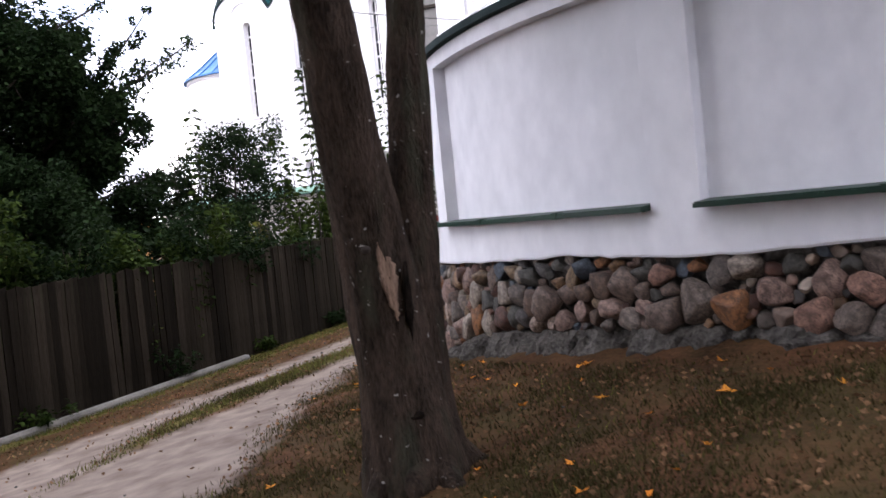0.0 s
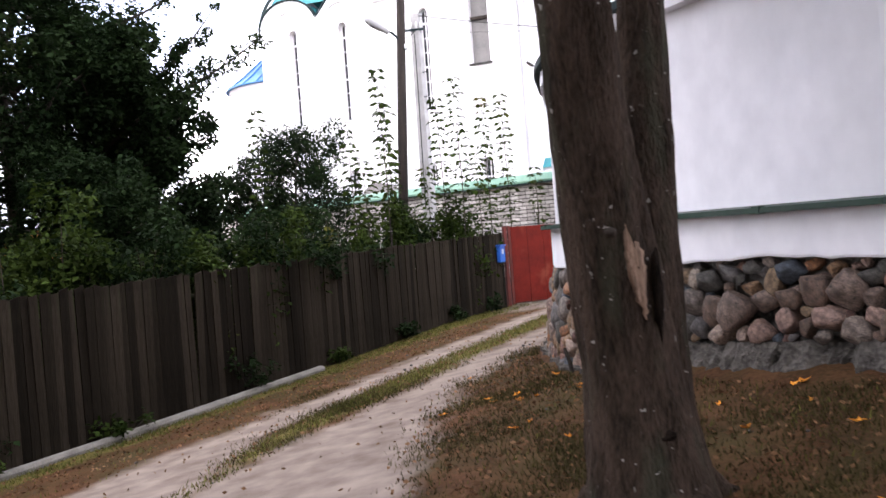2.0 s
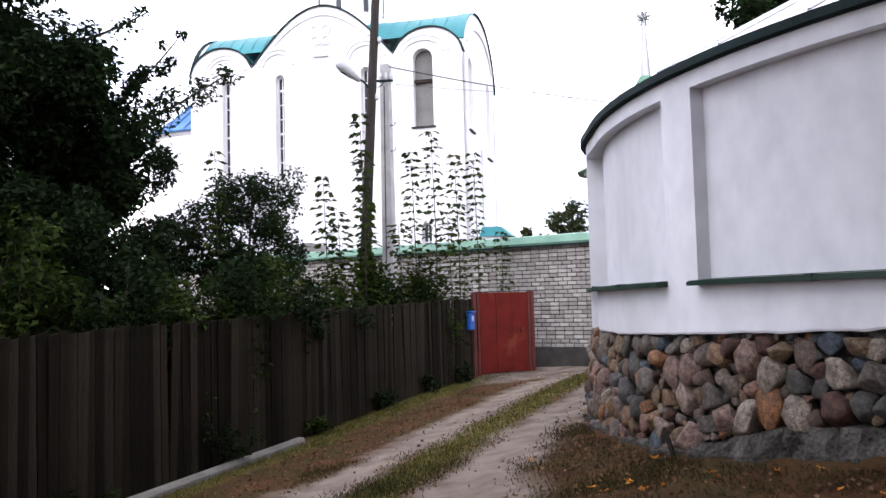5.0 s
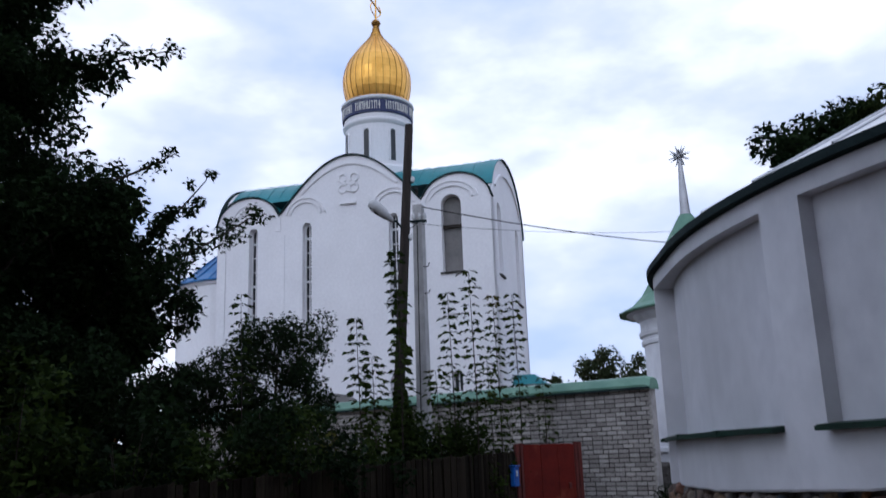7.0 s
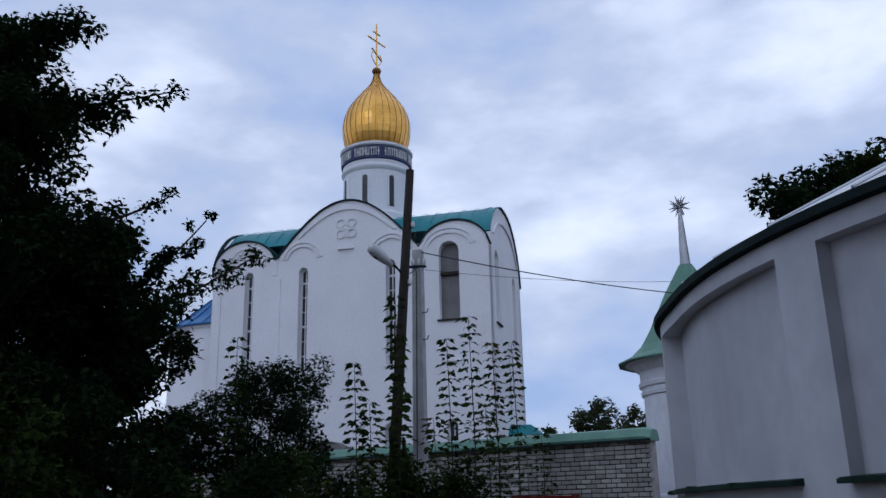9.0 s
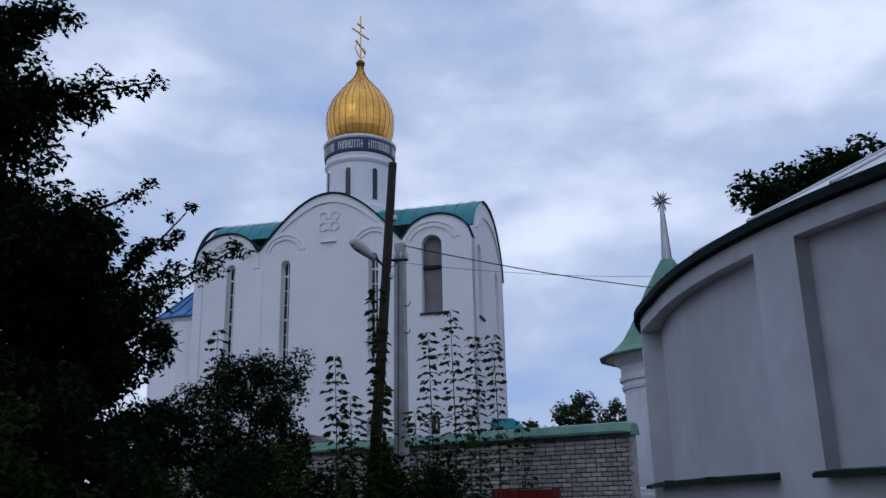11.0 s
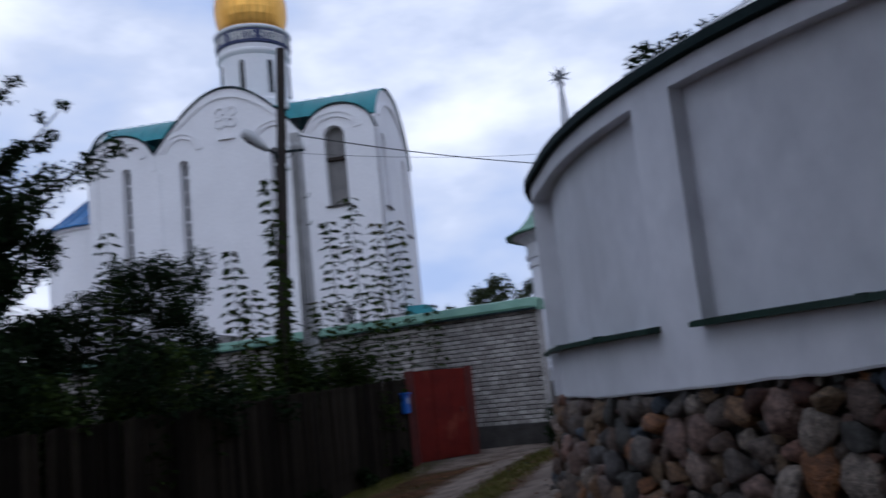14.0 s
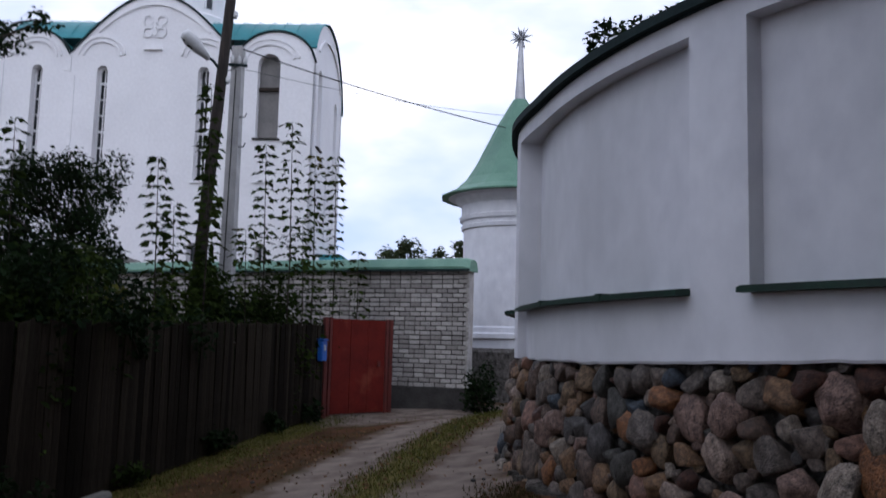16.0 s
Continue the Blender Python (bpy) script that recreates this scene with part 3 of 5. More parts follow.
# ---- corner turret ----
turret = thing("corner_turret", "white round turret with a flared green cone roof and spire", "turret", pose(2.9, 29.85, 0))
part("base", lathe([(1.85, -1.5), (1.85, 0.85), (1.75, 0.95)], 40), MORTAR, turret, "rough stone base")
part("body", lathe([(1.62, 0.9), (1.62, 1.2), (1.70, 1.22), (1.70, 1.34), (1.62, 1.37), (1.62, 1.5), (1.57, 1.55), (1.57, 4.3)], 48), PLASTER, turret)
part("cornice", lathe([(1.57, 4.27), (1.63, 4.30), (1.65, 4.40), (1.60, 4.42), (1.60, 4.52), (1.68, 4.55), (1.70, 4.66), (1.64, 4.68), (1.64, 4.98), (1.74, 5.05), (1.84, 5.19), (2.03, 5.22), (2.03, 5.26)], 48), PLASTER, turret, "stepped white cornice")
troof = bmesh.new()
lathe([(2.26, 5.23), (2.26, 5.27), (1.84, 5.47), (1.54, 5.76), (1.27, 6.2), (0.72, 7.32), (0.2, 8.22)], 16, troof)
part("roof", troof, TURRET_GREEN, turret, "faded green sheet-metal cone")
spire = part("spire", lathe([(0.18, 8.15), (0.16, 8.25), (0.06, 10.0)], 12), STEEL, turret, "pale metal spire")
star = bmesh.new()
sg = np.random.default_rng(8)
bmesh.ops.create_icosphere(star, subdivisions=1, radius=0.12, matrix=Matrix.Translation((0, 0, 10.12)))
for i in range(22):
    k = (i + 0.5) / 22
    ph, th = math.acos(1 - 2 * k), math.pi * (1 + 5 ** 0.5) * i
    d = Vector((math.cos(th) * math.sin(ph), math.sin(th) * math.sin(ph), math.cos(ph)))
    tube([Vector((0, 0, 10.12)) + d * 0.06, Vector((0, 0, 10.12)) + d * 0.36], [0.045, 0.004], 4, star)
part("star", star, STEEL, turret, "many-rayed metal star finial")

# ---- church ----
CH = pose(-9.542, 42.92, 0, 0, 0, -12.5)
church = thing("church", "white church with arched gables, teal roof and a golden dome", "church", CH)
HW, DEEP = 6.85, 7.5


def front_top(u):
    a = abs(u)
    if a < 3.62:
        return 12.74 + 2.72 * math.cos(math.pi / 2 * a / 3.62)
    k = (a - 5.22) / 1.64
    return 12.52 + 1.39 * math.sqrt(max(0, 1 - k * k))


def side_top(v):
    k = (v - DEEP / 2) / (DEEP / 2)
    return 12.3 + 2.98 * max(0, 1 - abs(k) ** 2.3) ** 0.62


def front(u, z, d):
    return Vector((u, d, z))


def right_side(v, z, d):
    return Vector((HW - d, v, z))


def left_side(v, z, d):
    return Vector((-HW + d, v, z))


tops = [HW * (1 - 2 * i / 96) for i in range(97)]
outline = [(-HW, -1.5), (HW, -1.5)] + [(u, front_top(u)) for u in tops]
WIN = [(-4.93, 0.23, 7.5, 12.14), (-2.13, 0.23, 7.5, 12.14), (2.19, 0.23, 7.5, 12.14), (4.96, 0.47, 9.36, 12.5), (2.13, 0.24, 3.2, 4.7), (4.96, 0.24, 3.2, 4.7), (-2.13, 0.24, 3.2, 4.7)]
part("front_wall", plate(outline, [arch_points(c, hw, z0, zs) for c, hw, z0, zs in WIN], 0.5, front), CHURCH_WHITE, church)
part("back_wall", box(-HW, HW, DEEP - 0.4, DEEP, -1.5, 12.7), CHURCH_WHITE, church)
vv = [DEEP * (1 - i / 48) for i in range(49)]
SIDE_WIN = [(1.55, 0.46, 9.3, 12.3), (3.75, 0.16, 5.4, 8.6), (5.75, 0.46, 8.6, 12.0)]
so = [(0.0, -1.5), (DEEP, -1.5)] + [(v, side_top(v)) for v in vv]
part("end_wall", plate(so, [arch_points(c, hw, z0, zs) for c, hw, z0, zs in SIDE_WIN], 0.49, right_side), CHURCH_WHITE, church)
part("end_wall", plate(so, [], 0.49, left_side), CHURCH_WHITE, church)
part("inner_core", box(-HW + 0.6, HW - 0.6, 0.62, DEEP - 0.6, -1.5, 12.4), LOUVRE, church)


def arched_window(place, c, hw, z0, zs, parent, glazed, back=None):
    w = part("window", plate(arch_points(c, hw - 0.005, z0 + 0.005, zs - 0.005), [], 0.03, lambda a, b, d: place(a, b, d + 0.40)), back or (GLASS if glazed else LOUVRE), parent, "" if glazed or back else "unglazed grey arched opening")
    top = zs + hw
    if glazed:
        levels = int((top - z0) / 0.62)
        for i in range(1, levels):
            z = z0 + i * (top - z0) / levels
            th = 0.05 if i % 3 == 0 else 0.022
            cr_ = [(c - hw, z, 0, 1), (c + hw, z, 0, 1)]
            part("glazing_bar", sweep(cr_, (-th, th, 0.35, 0.40), place), CHURCH_WHITE, w)
        part("mullion", sweep([(c, z0, 1, 0), (c, top, 1, 0)], (-0.022, 0.022, 0.34, 0.40), place), CHURCH_WHITE, w)
        fr_ = with_normals([(c - hw, z0)] + arch_points(c, hw, z0, zs)[:1:-1] + [(c + hw, z0)])
        part("frame", sweep(fr_, (-0.06, 0.0, 0.33, 0.40), place), CHURCH_WHITE, w)
    elif not back:
        part("cross_beam", sweep([(c - hw, zs - 0.97, 0, 1), (c + hw, zs - 0.97, 0, 1)], (-0.09, 0.05, 0.24, 0.39), place), DARK_BARK, w)
    part("sill", sweep([(c - hw - 0.1, z0, 0, 1), (c + hw + 0.1, z0, 0, 1)], (-0.09, -0.01, -0.09, 0.36), place), OLD_CONCRETE if not glazed else CHURCH_WHITE, w)


for i, (c, hw, z0, zs) in enumerate(WIN):
    arched_window(front, c, hw, z0, zs, church, i != 3)
for c, hw, z0, zs in SIDE_WIN:
    arched_window(right_side, c, hw, z0, zs, church, hw < 0.3, CHURCH_WHITE if hw > 0.3 else None)


def arc(cx, cz, r, a0=0, a1=180, n=20, ry=None):
    return [(cx + r * math.cos(radians(a0 + (a1 - a0) * i / n)), cz + (ry or r) * math.sin(radians(a0 + (a1 - a0) * i / n))) for i in range(n + 1)]


for cx, cz, r, ry in ((-5.0, 12.62, 1.08, 1.0), (-5.0, 12.62, 0.88, 0.80), (4.98, 12.66, 1.24, 0.94), (4.98, 12.66, 1.02, 0.72), (-2.2, 12.70, 1.0, 0.92), (-2.2, 12.70, 0.80, 0.72), (2.2, 12.70, 1.0, 0.92), (2.2, 12.70, 0.80, 0.72)):
    part("archivolt", sweep(with_normals(arc(cx, cz, r, 8, 172, ry=ry)), (-0.05, 0.05, -0.07, 0.01), front), CHURCH_WHITE, church)
part("archivolt", sweep(with_normals([(u, 12.95 + 2.12 * math.cos(math.pi / 2 * u / 3.3)) for u in np.linspace(-2.4, 2.4, 31)]), (-0.05, 0.05, -0.07, 0.01), front), CHURCH_WHITE, church)
part("archivolt", sweep(with_normals([(v, side_top(v) - 0.75) for v in np.linspace(0.9, 6.8, 31)]), (-0.06, 0.06, -0.08, 0.01), right_side), CHURCH_WHITE, church)
for u in (-3.62, 3.62):
    part("pilaster_strip", box(u - 0.14, u + 0.14, -0.05, 0.02, 12.1, 12.95), CHURCH_WHITE, church)
for u in (-6.6, 6.6, -3.5, 3.5):
    part("pilaster", box(u - 0.22, u + 0.22, -0.045, 0.01, -1.5, 11.9 if abs(u) < 5 else 12.6), CHURCH_WHITE, church)
# relief: a four-armed cross of rings above a ledge
rel = bmesh.new()
for dx, dz in ((-0.28, 0.30), (0.28, 0.30), (-0.28, -0.22), (0.28, -0.22)):
    for k in range(14):
        a = 2 * math.pi * k / 14
        box(dx + 0.2 * math.cos(a) - 0.045, dx + 0.2 * math.cos(a) + 0.045, -0.07, 0.01, 14.06 + dz + 0.2 * math.sin(a) - 0.045, 14.06 + dz + 0.2 * math.sin(a) + 0.045, bm=rel)
box(-0.05, 0.05, -0.06, 0.01, 13.66, 14.46, bm=rel)
box(-0.34, 0.34, -0.062, 0.01, 14.04, 14.14, bm=rel)
part("relief", rel, CHURCH_WHITE, church, "low plaster relief of a cross")
part("relief_ledge", box(-0.4, 0.4, -0.12, 0.01, 13.05, 13.13), CHURCH_WHITE, church)
part("ledge", box(4.5, 5.4, -0.10, 0.01, 7.45, 7.53), CHURCH_WHITE, church)
portal = part("portal", plate([(-1.35, -1.5), (0.55, -1.5)] + [(-0.4 + 0.95 * math.cos(math.pi * i / 14), 3.3 + 0.9 * math.sin(math.pi * i / 14)) for i in range(15)], [arch_points(-0.4, 0.6, -1.2, 2.6)], 0.9, lambda u, z, d: Vector((u, d - 0.9, z))), LOUVRE, church, "grey arched portal hood")
part("portal_door", box(-1.0, 0.2, -0.32, -0.2, -1.4, 3.15), DARK_BARK, portal)
# dark cornice over the gables
part("gable_edge", sweep(with_normals([(u, front_top(u)) for u in tops[::-1]]), (0.0, 0.08, -0.08, 0.25), front), DARK_METAL, church, "dark metal gable edge")
part("gable_edge", sweep(with_normals([(v, side_top(v)) for v in vv[::-1] if v > 2.6]), (0.0, 0.10, -0.08, -0.02), right_side), DARK_METAL, church)
part("roof_verge", sweep(with_normals([(v, side_top(v)) for v in vv[::-1] if v > 0.2]), (0.004, 0.08, -0.02, 0.62), right_side), TEAL, church)
part("gable_edge", sweep(with_normals([(v, side_top(v)) for v in vv[::-1]]), (0.0, 0.09, -0.08, 0.08), left_side), DARK_METAL, church)
vault = bmesh.new()
rings = [[vault.verts.new((u, min(max(v, 0.52), DEEP - 0.52), side_top(min(max(v, 0.52), DEEP - 0.52)) + 0.06)) for v in vv] for u in np.linspace(-HW + 0.3, HW - 0.3, 23)]
for a, b in zip(rings, rings[1:]):
    for k in range(48):
        vault.faces.new((a[k], a[k + 1], b[k + 1], b[k]))
nave_roof = part("roof", vault, TEAL, church, "teal painted barrel roof")
for u in np.linspace(-HW + 0.35, HW - 0.35, 21):
    part("roof_seam", tube([(u, v, side_top(v) + 0.12) for v in vv[4:45:4]], [0.013] * 11, 5), TEAL, nave_roof)
for lo, hi in ((-HW, -3.62), (-3.62, 3.62), (3.62, HW)):
    cb = bmesh.new()
    us = np.linspace(lo + 0.01, hi - 0.01, 25)
    rr = [[cb.verts.new((u, v, front_top(u) + 0.07)) for u in us] for v in (0.3, 2.0, DEEP / 2)]
    for a, b in zip(rr, rr[1:]):
        for k in range(24):
            cb.faces.new((a[k], a[k + 1], b[k + 1], b[k]))
    part("cross_roof", cb, TEAL, church)
# drum and dome
DC = (0.2, DEEP / 2)
drum = part("drum", lathe([(2.0, 14.6), (2.0, 15.5), (1.94, 15.58), (1.70, 15.66), (1.70, 17.86), (1.76, 17.92), (1.82, 18.02), (1.82, 18.12), (1.76, 18.18), (1.76, 18.45)], 56, cx=DC[0], cy=DC[1]), CHURCH_WHITE, church)
for i in range(8):
    a = radians(-90 + 45 * i)
    m = Matrix.Translation((DC[0], DC[1], 0)) @ Matrix.Rotation(a, 4, "Z")
    dw = part("drum_window", plate(arch_points(0, 0.14, 15.9, 17.42), [], 0.08, lambda u, z, d, m=m: m @ Vector((1.65 + d, u, z))), GLASS, drum)
    part("frame", sweep(with_normals([(-0.14, 15.9)] + arch_points(0, 0.14, 15.9, 17.42)[:1:-1] + [(0.14, 15.9)]), (0.0, 0.07, 0.0, 0.12), lambda u, z, d, m=m: m @ Vector((1.65 + d, u, z))), CHURCH_WHITE, dw)
frieze = part("frieze", lathe([(1.78, 18.40), (1.84, 18.44), (1.84, 19.10), (1.78, 19.14)], 56, cx=DC[0], cy=DC[1]), NAVY, church, "navy frieze with a cream inscription")
fg = np.random.default_rng(12)
for i in range(64):
    if i % 9 == 8:
        continue
    a = 2 * math.pi * i / 64
    m = Matrix.Translation((DC[0], DC[1], 0)) @ Matrix.Rotation(a, 4, "Z")
    ch = bmesh.new()
    for du in ((-0.055, 0.055) if fg.random() < 0.75 else (0.0,)):
        box(1.832, 1.862, du - 0.018, du + 0.018, 18.56, 19.0, bm=ch)
    zb = fg.choice([18.6, 18.78, 18.95])
    box(1.832, 1.864, -0.06, 0.06, zb - 0.02, zb + 0.03, bm=ch)
    bmesh.ops.transform(ch, matrix=m, verts=ch.verts)
    part("letter_bar", ch, CREAM, frieze)
part("dome_cornice", lathe([(1.80, 19.12), (1.87, 19.15), (1.91, 19.21), (1.91, 19.28), (1.82, 19.34), (1.5, 19.42)], 56, cx=DC[0], cy=DC[1]), CHURCH_WHITE, church)
PROF = [(1.528, 19.40), (1.623, 19.66), (1.719, 19.99), (1.781, 20.34), (1.800, 20.69), (1.776, 21.04), (1.671, 21.46), (1.499, 21.86), (1.280, 22.19), (1.031, 22.54), (0.764, 22.87), (0.516, 23.16), (0.325, 23.44), (0.210, 23.72), (0.143, 24.06)]
db = lathe(PROF, 32, cx=DC[0], cy=DC[1])
fs = [f for f in db.faces if len(f.verts) == 4]
res = bmesh.ops.inset_individual(db, faces=fs, thickness=0.028, depth=0.016)
for f in res["faces"]:
    f.material_index = 1
dome = part("dome", db, [GOLD, GOLD_SEAM], church, "gilded onion dome of sheet-metal panels")
ribs = bmesh.new()
for i in range(30):
    a = 2 * math.pi * i / 30
    tube([(DC[0] + (r + 0.004) * math.cos(a), DC[1] + (r + 0.004) * math.sin(a), z) for r, z in PROF], [0.012] * len(PROF), 4, ribs)
part("seam_net", ribs, GOLD_SEAM, dome, "dark standing seams between gilded panels")
part("knob", lathe([(0.1, 23.98), (0.2, 24.09), (0.26, 24.22), (0.2, 24.36), (0.06, 24.44)], 20, cx=DC[0], cy=DC[1]), GOLD_SEAM, dome)
cross = bmesh.new()
CD = Vector((0.32, 0.95, 0)).normalized()
top = Vector((DC[0], DC[1], 0))
tube([top + Vector((0, 0, 24.4)), top + Vector((0, 0, 27.15))], [0.05, 0.045], 6, cross)
for z, hl, tilt in ((26.55, 0.3, 0), (26.05, 0.75, 0), (25.25, 0.42, 0.22)):
    tube([top - CD * hl + Vector((0, 0, z + tilt)), top + CD * hl + Vector((0, 0, z - tilt))], [0.05, 0.05], 6, cross)
for sgn in (-1, 1):
    tube([top + CD * sgn * 0.45 * math.sin(k * 0.5) + Vector((0, 0, 24.55 + 0.16 * k)) for k in range(6)], [0.03] * 6, 5, cross)
part("cross", cross, GOLD, dome, "gilded cross")
# apse
part("apse_wall", lathe([(3.4, -1.5), (3.4, 9.9), (3.48, 9.97), (3.48, 10.12)], 48, cx=-HW - 0.5, cy=DEEP / 2), CHURCH_WHITE, church)
apse = part("apse_roof", lathe([(3.66, 10.10), (3.66, 10.16), (3.0, 10.62), (1.7, 11.75), (0.1, 12.9)], 40, cx=-HW - 0.5, cy=DEEP / 2), BLUE_ROOF, church, "blue sheet-metal apse roof")
for i in range(20):
    a = radians(60 + 14 * i)
    part("roof_seam", tube([(-HW - 0.5 + r * math.cos(a), DEEP / 2 + r * math.sin(a), z + 0.03) for r, z in ((3.64, 10.16), (3.0, 10.62), (1.7, 11.75), (0.15, 12.9))], [0.03] * 4, 4), BLUE_ROOF, apse)
# porch at the end wall
part("porch_wall", box(HW - 0.1, HW + 1.0, 2.7, 5.0, -1.5, 4.4), CHURCH_WHITE, church)
pr = bmesh.new()
bmesh.ops.create_cone(pr, segments=4, radius1=1.75, radius2=0.9, depth=0.5, cap_ends=True, matrix=Matrix.Translation((HW + 0.3, 3.85, 4.64)) @ Matrix.Rotation(radians(45), 4, "Z"))
part("porch_roof", pr, TEAL, church, "low teal porch roof")

# ---- board fence ----
fence = thing("board_fence", "tall weathered grey-brown vertical board fence beside the track", "fence")
FTOP = [0.85, 0.90, 0.98, 1.17, 1.36]
seglen = [math.dist(a, b) for a, b in zip(FENCE, FENCE[1:])]


def fence_at(s):
    for i, ln in enumerate(seglen):
        if s <= ln or i == len(seglen) - 1:
            k = s / ln
            a, b = FENCE[i], FENCE[i + 1]
            return a[0] + (b[0] - a[0]) * k, a[1] + (b[1] - a[1]) * k, FTOP[i] + (FTOP[i + 1] - FTOP[i]) * k, math.atan2(b[1] - a[1], b[0] - a[0])
        s -= ln


total = sum(seglen)
for off in (0.35, 1.45):
    rail = [fence_at(s) for s in np.linspace(0, total, 60)]
    part("rail", tube([(x - math.sin(a) * 0.06, y + math.cos(a) * 0.06, z - (1.75 if off < 1 else 0.35)) for x, y, z, a in rail], [0.035] * 60, 4), BOARD, fence)
for s in np.arange(0.5, total, 2.4):
    x, y, z, a = fence_at(s)
    part("post", tube([(x - math.sin(a) * 0.13, y + math.cos(a) * 0.13, ground_z(x, y) - 0.4), (x - math.sin(a) * 0.13, y + math.cos(a) * 0.13, z - 0.12)], [0.06, 0.055], 7), BOARD, fence)

# ---- things along the track ----
kerb = bmesh.new()
KL = [(-12.2, 4.5), (-10.3, 7.9), (-8.28, 11.35), (-7.2, 13.3), (-5.62, 16.62)]
kr = []
for i, (x, y) in enumerate(KL):
    a = KL[max(i - 1, 0)]
    b = KL[min(i + 1, len(KL) - 1)]
    d = Vector((b[0] - a[0], b[1] - a[1], 0)).normalized()
    nn = Vector((d.y, -d.x, 0))
    z = ground_z(x, y)
    kr.append([kerb.verts.new(Vector((x, y, z)) + nn * o + Vector((0, 0, h))) for o, h in ((-0.09, -0.15), (0.09, -0.15), (0.085, 0.07), (0.055, 0.11), (-0.055, 0.11), (-0.08, 0.08))])
for p0, p1 in zip(kr, kr[1:]):
    for k in range(6):
        kerb.faces.new((p0[k], p0[(k + 1) % 6], p1[(k + 1) % 6], p1[k]))
kerb.faces.new(kr[-1][::-1])
bmesh.ops.recalc_face_normals(kerb, faces=kerb.faces)
tagged(part("kerb_beam", kerb, CONCRETE), "long pale concrete beam lying along the fence foot", "kerb")

gate = thing("metal_gate", "closed red-painted sheet-metal gate in the fence gap", "gate", pose(-2.65, 24.6, 0, 0, 0, 36.5))
GW, GB, GT = 1.66, -0.58, 1.53
for i in range(3):
    part("sheet", box(0.05 + i * (GW - 0.1) / 3 + 0.004, 0.05 + (i + 1) * (GW - 0.1) / 3 - 0.004, -0.01 - 0.006 * (i % 2), 0.012, GB + 0.05, GT - 0.02, 0.004), RED_METAL, gate)
for x in (0.0, GW):
    part("stile", box(x - 0.035, x + 0.035, -0.03, 0.03, GB, GT + 0.01, 0.006), RED_DARK, gate)
for z in (GB + 0.06, 0.55, GT - 0.05):
    part("rail", box(0.035, GW - 0.035, 0.012, 0.05, z - 0.03, z + 0.03, 0.005), RED_DARK, gate)
part("number_plate", box(1.05, 1.22, -0.03, -0.016, 1.17, 1.31, 0.003), RED_METAL, gate, "small faded plate")
part("latch", box(1.36, 1.44, -0.06, -0.012, 0.48, 0.60, 0.01), RED_DARK, gate)
for x, nm in ((-0.12, "gate_post"), (GW + 0.13, "gate_post")):
    post = bmesh.new()
    box(-0.05, 0.05, -0.05, 0.05, ground_z(-2.3, 24.5) - 0.35, 1.53, 0.008, post)
    ob = part(nm, post, RED_DARK)
    ob.matrix_world = pose(-2.65, 24.6, 0, 0, 0, 36.5) @ pose(x, 0.02, 0)
    tagged(ob, "square red-brown steel gate post", "post", "gate posts")

stake = bmesh.new()
sz = ground_z(-1.0, 10.95)
tube([(-0.96, 10.92, sz - 0.12), (-1.0, 10.95, sz + 0.10), (-1.05, 10.98, sz + 0.27)], [0.028, 0.026, 0.02], 6, stake)
tagged(part("stake", stake, DARK_BARK), "short dark stake leaning by the crumbling footing", "stake")

mail = thing("mailbox", "blue painted steel mailbox hung on the fence", "mailbox", pose(-2.92, 24.0, 0.60, 0, 0, 68))
part("body", box(-0.15, 0.15, -0.14, -0.03, 0.0, 0.42, 0.02), MAIL_BLUE, mail)
part("lid", box(-0.165, 0.165, -0.17, -0.02, 0.42, 0.46, 0.012), MAIL_BLUE, mail)
part("badge", box(-0.05, 0.05, -0.149, -0.139, 0.22, 0.34, 0.004), PORCELAIN, mail, "pale printed badge")
part("strap", box(-0.03, 0.03, -0.04, 0.03, 0.1, 0.5), DARK_METAL, mail)

# ---- poles and wires ----
wood_pole = thing("utility_pole", "leaning dark tarred wooden utility pole", "pole", pose(0, 0, 0))
PB, PT = Vector((-5.72, 24.9, -1.0)), Vector((-5.065, 24.9, 9.66))
part("shaft", tube([PB, PB.lerp(PT, 0.5), PT], [0.15, 0.13, 0.105], 12), POLE_WOOD, wood_pole, smooth=True)
for k in (0.72, 0.86):
    q = PB.lerp(PT, k)
    part("insulator", lathe([(0.03, q.z - 0.08), (0.055, q.z - 0.04), (0.05, q.z + 0.05), (0.02, q.z + 0.08)], 10, cx=q.x + 0.15, cy=q.y - 0.06), PORCELAIN, wood_pole)
    part("bracket", box(q.x + 0.04, q.x + 0.17, q.y - 0.075, q.y - 0.045, q.z - 0.10, q.z - 0.07), DARK_METAL, wood_pole)
lamp_base, lamp_tip = PB.lerp(PT, 0.735), Vector((-6.03, 24.2, 7.44))
lamp = thing("street_lamp", "grey cobra-head street lamp on a short pole arm", "lamp")
part("arm", tube([lamp_base, lamp_base.lerp(lamp_tip, 0.25) + Vector((0, 0, 0.06)), lamp_base.lerp(lamp_tip, 0.45)], [0.03, 0.03, 0.03], 8), DARK_METAL, lamp)
hd = [lamp_base.lerp(lamp_tip, k) for k in (0.36, 0.48, 0.62, 0.82, 0.96, 1.0)]
part("head", tube(hd, [0.06, 0.09, 0.135, 0.16, 0.125, 0.03], 10), LAMP_GREY, lamp, smooth=True)
part("lens", tube([p + Vector((0, 0, -0.07)) for p in hd[2:5]], [0.06, 0.10, 0.07], 10), GLASS, lamp, smooth=True)
